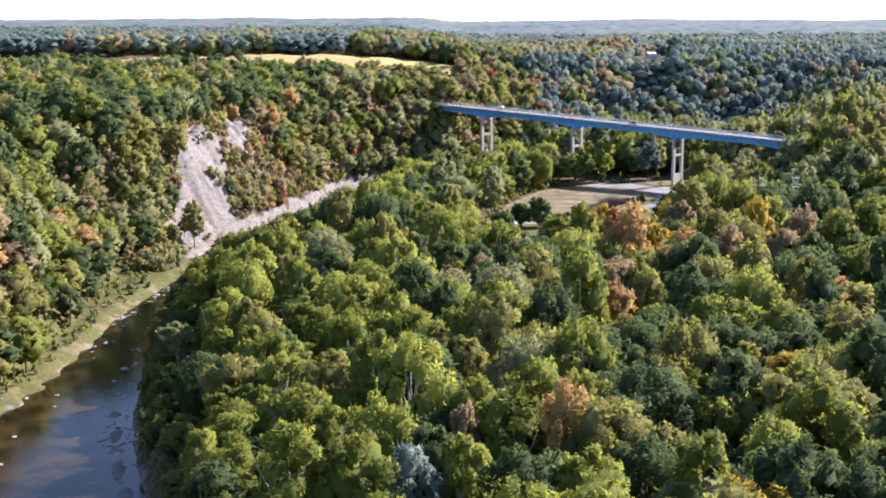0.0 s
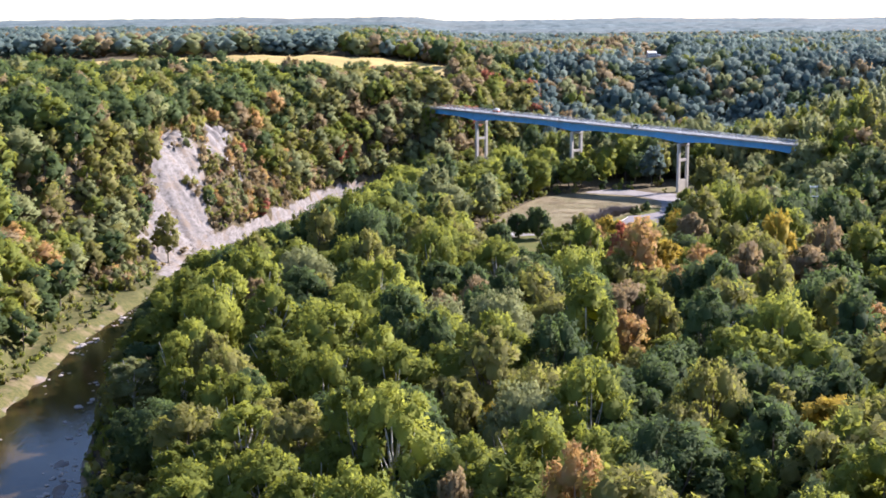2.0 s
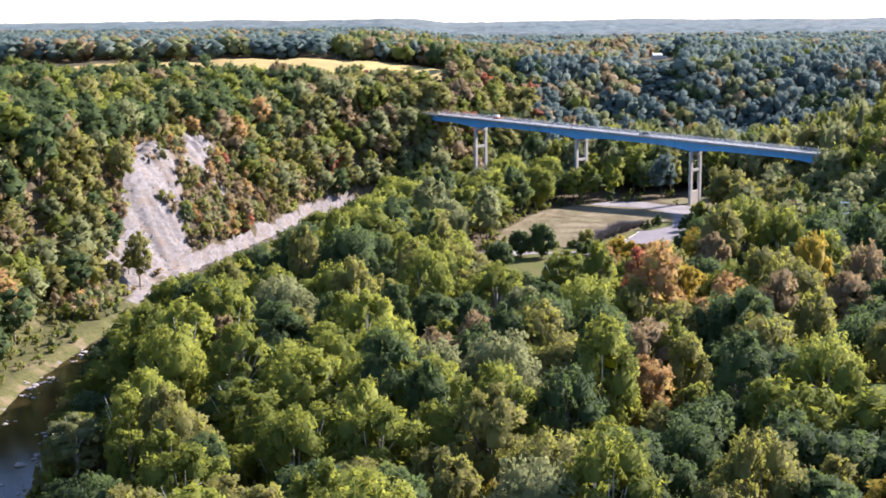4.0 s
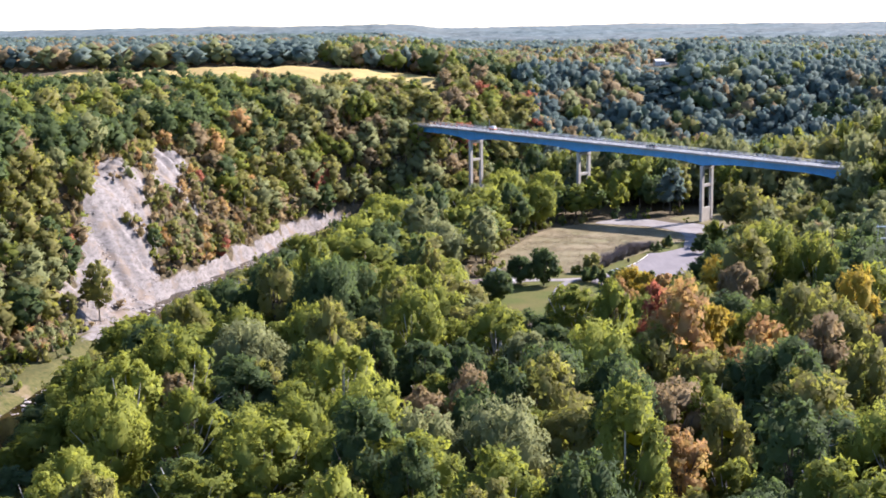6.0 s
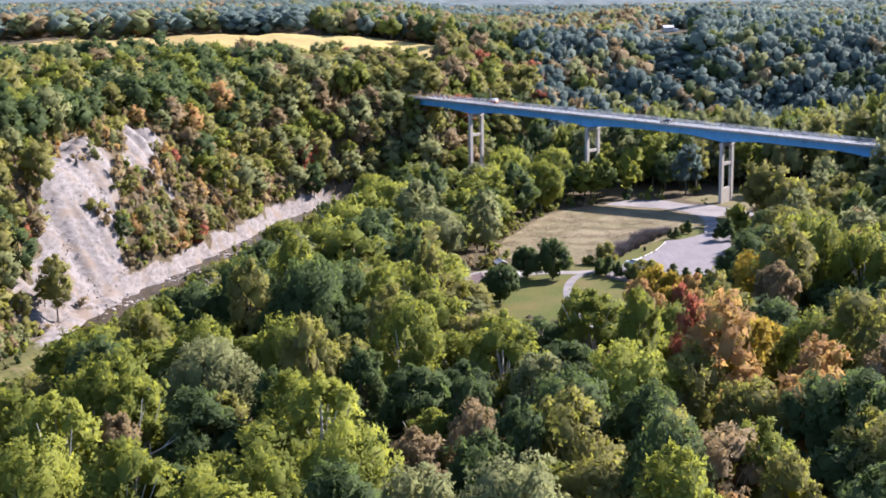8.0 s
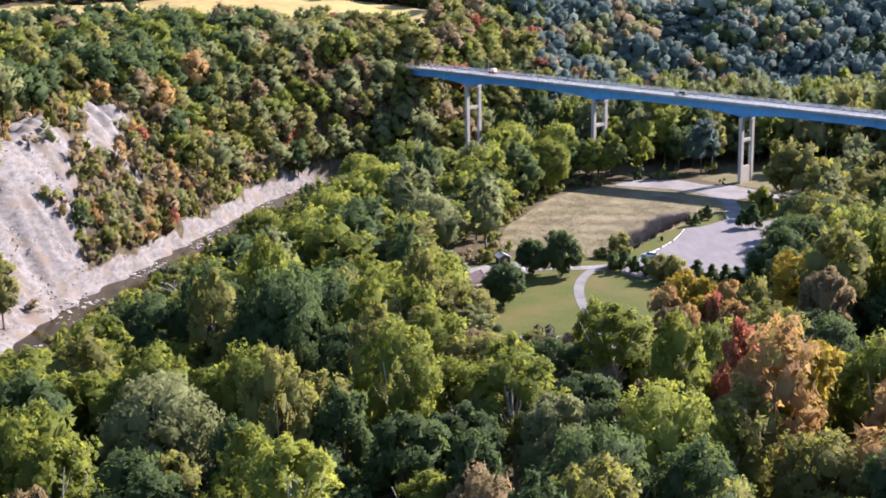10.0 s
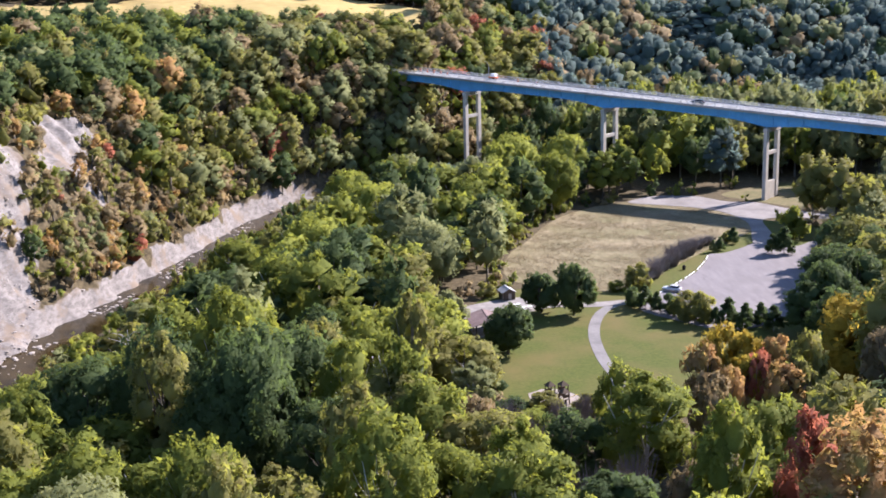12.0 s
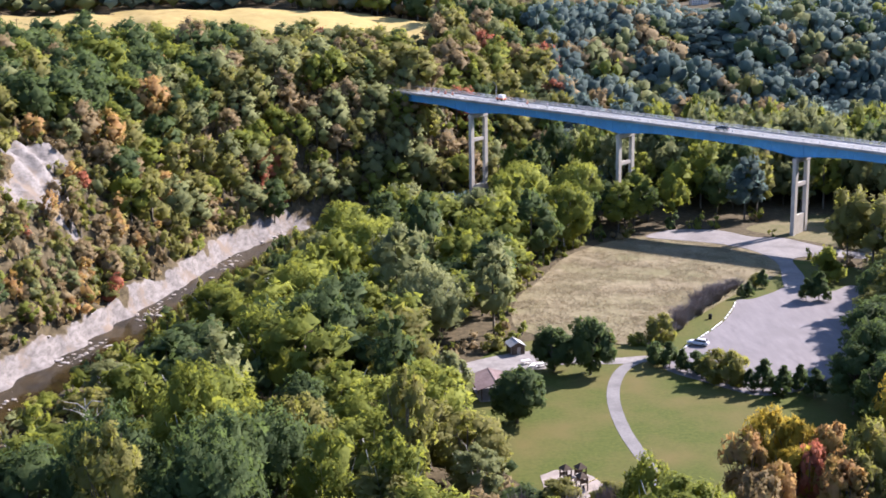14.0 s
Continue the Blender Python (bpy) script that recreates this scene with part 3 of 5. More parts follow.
SAYS = {"green": "green leafy deciduous tree", "deep": "dark green deciduous tree", "lime": "yellow-green deciduous tree in the sun", "olive": "olive-green tree starting to turn",
        "pale": "grey-green leafy tree", "blue": "blue-green leafy tree", "spruce": "dark tree with haze tinted into its leaf colour", "yellow": "yellow autumn tree", "orange": "orange autumn maple tree", "red": "red autumn maple tree", "rust": "rust-brown autumn tree"}


def tree(x, y, kind, size=1.0, tall=1.0, shape=0, turn=0.0, where="standing in the valley woods", group="valley trees"):
    root = new("tree")
    root.matrix_world = Matrix.Translation((x, y, float(height(x, y)) - 0.1)) @ Matrix.Rotation(turn, 4, "Z") @ Matrix.Diagonal((size, size, tall, 1))
    for name, me, mat in (("trunk", TRUNKS[shape], PALE_BARK if kind in ("green", "lime", "pale") else BARK), ("crown", CROWNS[shape], LEAVES[kind])):
        ob = new(name, me)
        ob.parent = root
        ob.material_slots[0].link = "OBJECT"
        ob.material_slots[0].material = mat
    return tagged(root, SAYS[kind] + " " + where, "tree", group)


def scattered(x0, x1, y0, y1, step, seed):
    rs = np.random.RandomState(seed)
    gx_, gy_ = np.meshgrid(np.arange(x0, x1, step), np.arange(y0, y1, step * 0.87))
    gx_ = gx_ + (np.arange(gx_.shape[0])[:, None] % 2) * step / 2
    x = (gx_ + rs.uniform(-0.32, 0.32, gx_.shape) * step).ravel()
    y = (gy_ + rs.uniform(-0.32, 0.32, gx_.shape) * step).ravel()
    return x, y, rs


def open_ground(x, y, margin):
    """Where no tree stands: clearings, water, the scar, the crop field, under the bridge."""
    bad = inside(x, y, rounded(FIELD))
    for poly in CLEAR:
        for dx, dy in ((0, 0), (margin, 0), (-margin, 0), (0, margin), (0, -margin)):
            bad |= inside(x + dx, y + dy, poly)
    d, side, v = creek_at(x, y)
    bad |= (d < v[..., 0] + 3.5) & (y < 900)
    bad |= (side > 0) & (y < 470) & (d < v[..., 1] - 1)
    bad |= (side > 0) & (y > 440) & (y < 662) & (d < 15)
    bad |= (side > 0) & (scar_at(x, y) > 0.3)
    u = ((x - 118) * -0.763 + (y - 638.6) * 0.647)
    w = ((x - 118) * 0.647 + (y - 638.6) * 0.763)
    bad |= (np.abs(w) < 7) & (u > -60) & (u < 125)
    return bad


def in_view(x, y, margin=14):
    return (np.abs(x) < 0.40 * np.maximum(y, 0) + margin)


def choose(rs, table):
    r, acc = rs.uniform(), 0.0
    for kind, w in table:
        acc += w
        if r < acc:
            return kind
    return table[-1][0]


VALLEY = [("green", 0.39), ("lime", 0.16), ("olive", 0.22), ("deep", 0.19), ("pale", 0.03), ("rust", 0.006), ("yellow", 0.004)]
EAST = [("green", 0.24), ("deep", 0.52), ("olive", 0.16), ("lime", 0.01), ("rust", 0.04), ("orange", 0.012), ("yellow", 0.028)]
PARKEDGE = [("olive", 0.26), ("yellow", 0.22), ("orange", 0.15), ("green", 0.12), ("rust", 0.14), ("red", 0.03), ("lime", 0.08)]
# east hill: a paler leaf mix stands in for haze
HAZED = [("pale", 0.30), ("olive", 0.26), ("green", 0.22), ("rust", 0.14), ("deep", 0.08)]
HILL = [("green", 0.20), ("deep", 0.60), ("pale", 0.06), ("olive", 0.10), ("rust", 0.035), ("orange", 0.005)]
SLOPE = [("olive", 0.34), ("pale", 0.14), ("green", 0.20), ("rust", 0.14), ("deep", 0.14), ("orange", 0.025), ("yellow", 0.015)]
ABUT = [("rust", 0.20), ("pale", 0.22), ("olive", 0.32), ("green", 0.16), ("red", 0.02), ("deep", 0.08)]
PARKSIDE = [("green", 0.32), ("deep", 0.30), ("pale", 0.18), ("lime", 0.13), ("olive", 0.07)]
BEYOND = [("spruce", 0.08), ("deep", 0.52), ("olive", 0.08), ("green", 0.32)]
# far slope: mostly leaf kinds with haze mixed into their colour
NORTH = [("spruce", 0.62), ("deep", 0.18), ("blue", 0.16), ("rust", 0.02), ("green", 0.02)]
FLOOR = [("green", 0.46), ("deep", 0.18), ("pale", 0.36)]
NEAR_AT = []                      # trees placed one by one, further down: others keep off

SHRUB = made([(3, 1.9, 0.2, 3.2, 0.0), (3, 1.5, 0.1, 2.6, 0.1), (3, 2.2, 0.2, 4.0, 0.2)], 15, 0.62, 0, 0, 1.0, 5, 0.7)

# ---- single trees of the valley: x, y, width of the crown, height of its top ----
SINGLE = {
    "orange": [(20, 199, 10.3, 27.4), (41, 301, 11.6, 22.8), (62.9, 433, 8.7, 20.5), (51.1, 432.2, 7.8, 19.6), (62.5, 424.2, 7.8, 18.4),
             (54.1, 425.1, 6.9, 18), (118, 485, 15.7, 18), (52, 390, 8.3, 13.7), (73, 409, 9.4, 13.7)],
    "rust": [(24, 403, 7, 11), (42, 393, 8.5, 15), (36, 383, 7, 14), (3, 204, 5.9, 22.8), (11, 340, 10.6, 20.5), (43, 395, 9.6, 13.7), (101, 371, 14.6, 22.8), (2, 334, 10, 20.5), (80.1, 426.9, 11.9, 24.2),
             (14, 429, 8.2, 11.4), (50.2, 419.8, 7.3, 18.9)],
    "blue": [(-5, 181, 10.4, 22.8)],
    "lime": [(-41, 208, 6.2, 17.1), (-50, 320, 16.6, 22.8), (52, 193, 11.2, 21.7), (-22, 304, 15.3, 22.8), (-7, 321, 17.3, 23.9),
             (37, 358, 19.8, 23.9), (75, 302, 18, 23.9), (-54, 366, 15.6, 19.4), (-60, 441, 15.6, 13), (-20, 534, 20.8, 20), (-8, 579, 19.8, 20),
             (6, 403, 11.8, 14.8), (49, 410, 8.7, 13.7), (-60, 403, 12.5, 16), (35, 643, 20.8, 22), (54, 652, 17.7, 21), (-16, 615, 18.7, 17),
             (-8, 475, 13, 17)],
    "olive": [(27, 446.5, 7.3, 6), (35, 446, 6.8, 5.6), (67.8, 431.3, 8.7, 20.6), (65.1, 426, 7.3, 18.4), (-28, 249, 12.8, 19.4),
             (35, 196, 12.2, 21.7), (70, 232, 14.6, 22.8), (39, 330, 11.6, 22.8), (51, 312, 11, 22.8), (87, 369, 18.7, 25.1), (19, 255, 16.2, 21.7),
             (50, 253, 14.5, 21.7), (112, 536, 18.7, 16), (56, 350, 16.3, 20.5), (4, 431, 11.2, 13.7), (62, 424, 9.3, 13.7), (-13, 450, 11.5, 19)],
    # (-14, 431) and (-23, 412): darker leaf colour stands in for their shaded sides
    "deep": [(86, 472, 12, 16), (-14, 431, 17.7, 22.8), (-23, 412, 17.8, 22.8), (55, 239, 13.6, 22.8), (-17, 254, 15.4, 18.2), (-48, 253, 15.6, 17.1),
             (-58, 270, 9.4, 10.3), (26, 347, 17.6, 22.8), (2, 359, 14.1, 22.8), (45, 275, 13.7, 20.5), (88, 322, 15.6, 22.8),
             (-47, 427, 19.8, 20.5), (10, 367, 13.7, 20.5), (29, 380, 14.4, 20.5), (74, 408, 17.6, 19.4), (-35, 424, 17, 26), (-20, 412, 18, 27.5)],
    "pale": [(14, 447, 9.4, 12), (23, 365, 13, 22.8), (7, 530, 16.6, 19), (11, 487, 7.8, 14), (16, 240, 16.6, 22.8), (-62, 293, 12.5, 14.8),
             (-35, 374, 19.8, 21.7), (15, 306, 18.7, 23.9), (2, 474, 9, 14), (-54, 500, 11.4, 9)],
    "green": [(38, 411, 15.5, 22.5), (95, 452, 20, 28.5), (104, 441, 17, 27), (-28, 219, 11.4, 19.4), (-16, 213, 11.1, 17.1), (-32, 296, 14.9, 20.5), (60, 286, 14.6, 22.8), (75, 382, 15.5, 22.8),
             (-7, 269, 15.2, 22.8), (-29, 459, 19.8, 21), (-40, 543, 15.6, 13), (-29, 388, 14.9, 20.5), 
             (36.1, 425.1, 8.2, 18), (46, 621, 16.6, 20), (19, 583, 16.6, 20), (-24, 498, 16.4, 20), (-56, 455, 13.5, 12), (0, 383, 15, 27),
             (-22, 384, 16, 23)],
    "yellow": [(11, 246, 5.5, 19.4), (63, 407, 9.4, 13.7), (76, 429, 7.8, 13.7), (28, 380, 8.3, 13.7), (55, 436.1, 9, 20.8),
             (59.4, 435.7, 7.9, 20.6), (57.2, 429.5, 7.3, 18.5)],
    "red": [(59, 428.6, 6, 19.1)],
}
turned = 0.0
for kind, rows in SINGLE.items():
    for tx, ty, wide, top in rows:
        turned += 1.3
        shape = (7 if top > 21 else 6) if wide > 15.5 else (5 if wide < 8 else (0, 1, 2, 4, 3)[int(turned * 10) % 5])
        tree(tx, ty, kind, wide / (2.25 * SHAPES[shape][1]), top / SHAPES[shape][3], shape, turned)
        NEAR_AT.append((tx, ty, 0.36 * wide + 3.2))
# trees that stand free on the lawn: kind, x, y, width, top
for kind, tx, ty, wide, top, shape in (("deep", 23, 485.5, 10.4, 10.6, 8), ("deep", 32.5, 514.5, 9.2, 9.4, 8), ("deep", 39.6, 511.5, 9.6, 12.4, 8)):
    tree(tx, ty, kind, wide / (2.1 * SHAPES[shape][1]), top / SHAPES[shape][3], shape, tx, "standing free on the mown lawn", "lawn trees")
NEAR_AT += [(31, 446, 9), (13, 498, 9), (20, 494, 7), (16, 480, 9), (20, 468, 8), (30, 391, 7), (24, 382, 6), (37, 398, 5), (30, 440, 6), (28, 425, 7), (34, 428, 6), (22, 434, 5)]

# ---- woods ----
x, y, rs = scattered(-80, 330, 150, 720, 10.4, 11)
d, side, v = creek_at(x, y)
keep = in_view(x, y) & ~open_ground(x, y, 2.5) & (side < 0)
for px, py, pr in NEAR_AT:
    keep &= np.hypot(x - px, y - py) > pr
valley, things = [], []
for px, py in zip(x[keep], y[keep]):
    n1 = waves(px, py, 55, 31, 2)
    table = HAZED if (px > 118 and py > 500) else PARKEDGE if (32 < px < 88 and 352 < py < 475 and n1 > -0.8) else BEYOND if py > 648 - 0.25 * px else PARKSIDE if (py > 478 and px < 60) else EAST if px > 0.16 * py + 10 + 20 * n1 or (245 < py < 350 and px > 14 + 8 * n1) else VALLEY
    size, tall = rs.uniform(0.85, 1.35), rs.uniform(0.72, 1.28)
    if py < 440:
        tall *= 1.22
    if 385 < py < 470 and 13 < px < 82:
        tall = min(tall, max(0.28, (447 - py) * 0.45 / 18))
        size = min(size, 0.45 + tall)
    if px > 140 and py > 560:
        tall *= 1.25
    dd = float(creek_at(np.array(px), np.array(py))[0])
    if py > 200:
        wet = float(np.interp(py, CREEK[:14, 1], CREEK[:14, 2]))
        limit = max(0.12, (dd - 12) * 0.6 / 18 if py > 425 else (dd - wet + 1) * 0.95 / 18)
        size, tall = min(size, 0.35 + limit), min(tall, limit)
    if abs(px - 24) < 15 and 635 < py < 720:
        tall = min(tall, 0.15 + (720 - py) * 0.13 / 18)
    if abs(px - 69) < 11 and 640 < py < 680:
        tall = min(tall, 0.9)
    valley.append((px, py, size, tall, choose(rs, table)))
far_half = [s for s in valley if s[1] > 470]
near_half = [s for s in valley if s[1] <= 470]
near_half.sort(key=lambda s: abs(s[0]) + 0.25 * abs(s[1] - 300))
for i, (px, py, size, tall, kind) in enumerate(near_half[:200]):
    tree(px, py, kind, size, tall, i % 6, i * 1.7)
forest("valley_woods", near_half[200:], NEAR_WOODS, "dense mixed green and olive deciduous woods on the valley floor")
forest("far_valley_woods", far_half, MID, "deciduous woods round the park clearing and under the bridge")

x, y, rs = scattered(-420, 60, 260, 850, 8.2, 12)
d, side, v = creek_at(x, y)
keep = in_view(x, y) & ~open_ground(x, y, 2) & (side > 0)
hill = []
for px, py, dd in zip(x[keep], y[keep], d[keep]):
    low = dd < 45
    k = choose(rs, ABUT if px > -62 and py > 640 else HILL if not low else SLOPE)
    if -104 < px < -62 and 545 < py < 612:
        k = choose(rs, [("rust", 0.38), ("olive", 0.30), ("orange", 0.12), ("red", 0.03), ("pale", 0.17)])
    if not low and py < 700 and rs.uniform() < 0.22:
        continue
    s = rs.uniform(0.60, 0.95) if low else rs.uniform(0.80, 1.15)
    if -104 < px < -60 and 528 < py < 612:
        s = rs.uniform(0.26, 0.48)
    if py > 780 and px < 12:
        s = rs.uniform(0.40, 0.66) if rs.uniform() < 0.85 else rs.uniform(0.8, 1.1)
    hill.append((px, py, s * 1.12, s * rs.uniform(0.85, 1.12) * ((0.8 if px < 12 else 1.0) if py > 735 else 1.0), k))
x, y, rs = scattered(-190, 40, 440, 760, 3.6, 15)
d, side, v = creek_at(x, y)
keep = in_view(x, y) & (side > 0) & (d > 13.0) & (d < 75) & ((scar_at(x, y) < 0.35) | (rs.uniform(size=x.shape) < 0.09))
keep &= rs.uniform(size=x.shape) < np.where((d < 21) | ((y > 515) & (y < 615)), 0.97, 0.7)
brush = [(px, py, rs.uniform(0.8, 1.7), rs.uniform(0.7, 1.7), choose(rs, [("olive", 0.36), ("rust", 0.34), ("green", 0.12), ("orange", 0.06), ("pale", 0.10), ("red", 0.02)])) for px, py in zip(x[keep], y[keep])]
x, y, rs = scattered(-130, 0, 130, 700, 3.8, 16)
d, side, v = creek_at(x, y)
keep = in_view(x, y) & (((side > 0) & (y < 462) & (d > v[..., 0] + 4) & (d < v[..., 1] + 22) & (rs.uniform(size=x.shape) < np.where(d < v[..., 1] - 3, 0.55, 0.7))) | ((side < 0) & (d > v[..., 0] + np.where(y > 470, 5.0, 2.0)) & (d < v[..., 0] + 17) & (rs.uniform(size=x.shape) < 0.75)))
brush += [(px, py, *(rs.uniform(0.25, 0.75, 2) if px < np.interp(py, CREEK[:14, 1], CREEK[:14, 0]) else rs.uniform(0.6, 1.5, 2)), choose(rs, [("olive", 0.30), ("green", 0.30), ("deep", 0.14), ("pale", 0.14), ("lime", 0.12)])) for px, py in zip(x[keep], y[keep])]
# thicket at the edges of the clearing
x, y, rs = scattered(-10, 130, 440, 660, 3.8, 18)
keep = ~open_ground(x, y, 0.8)
near_edge = np.zeros(x.shape, bool)
for poly in CLEAR:
    for dx, dy in ((7, 0), (-7, 0), (0, 7), (0, -7), (4.5, 4.5), (-4.5, -4.5), (4.5, -4.5), (-4.5, 4.5)):
        near_edge |= inside(x + dx, y + dy, poly)
keep &= near_edge & (rs.uniform(size=x.shape) < 0.7)
brush += [(px, py, rs.uniform(0.5, 1.1), rs.uniform(0.5, 1.2), choose(rs, [("olive", 0.4), ("green", 0.25), ("deep", 0.1), ("lime", 0.15), ("rust", 0.1)])) for px, py in zip(x[keep], y[keep])]
forest("underbrush", brush, SHRUB, "olive and rust-brown underbrush on slopes and woodland edges")
hill += [(-46, 684, 0.6, 0.6, "red"), (-25, 722, 0.8, 0.9, "rust"), (-44, 690, 0.6, 0.6, "red"), (-59, 768, 0.7, 0.8, "red")]
forest("hillside_woods", hill, SLENDER, "mixed autumn woods on the hillside above the creek")

x, y, rs = scattered(-60, 520, 690, 1200, 8.8, 13)
d, side, v = creek_at(x, y)
keep = in_view(x, y, 30) & ~open_ground(x, y, 2) & ~((x < 60) & (y < 900) & (side > 0))
north = []
for px, py, dd, ss in zip(x[keep], y[keep], d[keep], side[keep]):
    flat = dd < 26 or ss < 0
    n1 = waves(px, py, 90, 33, 2)
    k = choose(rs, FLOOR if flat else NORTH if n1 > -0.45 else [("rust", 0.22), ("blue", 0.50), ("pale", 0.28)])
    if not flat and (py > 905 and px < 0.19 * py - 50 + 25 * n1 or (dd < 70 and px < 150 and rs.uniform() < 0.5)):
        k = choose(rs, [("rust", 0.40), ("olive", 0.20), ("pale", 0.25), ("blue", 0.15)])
    if ss > 0 and px < 60 and rs.uniform() < 0.55:
        k = choose(rs, HILL)
    if np.hypot(px - 21, py - 704) < 17:
        continue
    line = abs(px - 4 - 0.187 * (py - 150)) < 16
    if line and py > 960:
        continue
    if np.hypot(px - 171, py - 1034) < 24 or (abs(px - 165) < 13 and 970 < py < 1040):
        continue
    north.append((px, py, rs.uniform(0.85, 1.3), rs.uniform(0.85, 1.2) * (1.3 if flat else 1.0) * (0.55 if line and py > 840 else 1.0), k))
near_slope = [s for s in north if s[1] < 800]
north = [s for s in north if s[1] >= 800]
forest("creek_bend_woods", near_slope, MID, "green woods in the creek bend behind the bridge")
forest("far_slope_woods", north, FAR, "dark woods on the slope beyond the bridge, leaves tinted with haze")

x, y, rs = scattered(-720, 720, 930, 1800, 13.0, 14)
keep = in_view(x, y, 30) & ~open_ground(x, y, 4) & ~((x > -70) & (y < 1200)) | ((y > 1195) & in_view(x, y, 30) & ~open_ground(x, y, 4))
# the blue kinds chosen here bring the plateau's haze in as leaf colour
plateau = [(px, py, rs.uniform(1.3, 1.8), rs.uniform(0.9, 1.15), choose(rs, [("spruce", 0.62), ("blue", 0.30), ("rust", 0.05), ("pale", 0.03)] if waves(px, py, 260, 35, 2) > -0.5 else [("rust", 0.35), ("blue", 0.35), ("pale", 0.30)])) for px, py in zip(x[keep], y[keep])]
forest("plateau_woods", plateau, HAZY, "far dark woods on the plateau, leaves tinted with haze", trunks=False)

# the woods go on beside and behind the way
x, y, rs = scattered(-260, 300, -150, 470, 10.5, 19)
keep = (~in_view(x, y) | (y < 150)) & in_view(x, y, 130) & ~open_ground(x, y, 3)
flank = [(px, py, rs.uniform(1.0, 1.35), rs.uniform(0.9, 1.2), choose(rs, VALLEY)) for px, py in zip(x[keep], y[keep])]
forest("outer_woods", flank, FAR, "green deciduous woods going on beside the valley")

# far rolling woods to the horizon, their haze painted into the base colour
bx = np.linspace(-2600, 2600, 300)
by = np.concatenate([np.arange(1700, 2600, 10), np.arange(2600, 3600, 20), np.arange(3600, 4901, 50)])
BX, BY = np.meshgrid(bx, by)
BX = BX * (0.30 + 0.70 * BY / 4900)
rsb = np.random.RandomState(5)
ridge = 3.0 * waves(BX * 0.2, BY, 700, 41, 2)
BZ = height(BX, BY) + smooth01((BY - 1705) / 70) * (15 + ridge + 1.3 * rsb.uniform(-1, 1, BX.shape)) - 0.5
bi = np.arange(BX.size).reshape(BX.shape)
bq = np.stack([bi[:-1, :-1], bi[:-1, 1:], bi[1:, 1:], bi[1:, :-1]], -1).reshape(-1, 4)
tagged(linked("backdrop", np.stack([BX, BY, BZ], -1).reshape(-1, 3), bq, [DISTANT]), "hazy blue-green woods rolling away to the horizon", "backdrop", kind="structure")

# ---- bridge ----
BEND = Matrix(((-0.763, 0.647, 0, 118.0), (0.647, 0.763, 0, 638.6), (0, 0, 1, 0), (0, 0, 0, 1)))   # x along the bridge, y away from the camera
SPAN, GRADE, CAP = 60.4, 2.46, 23.1     # metres between piers, rise over a span, height of the first cap


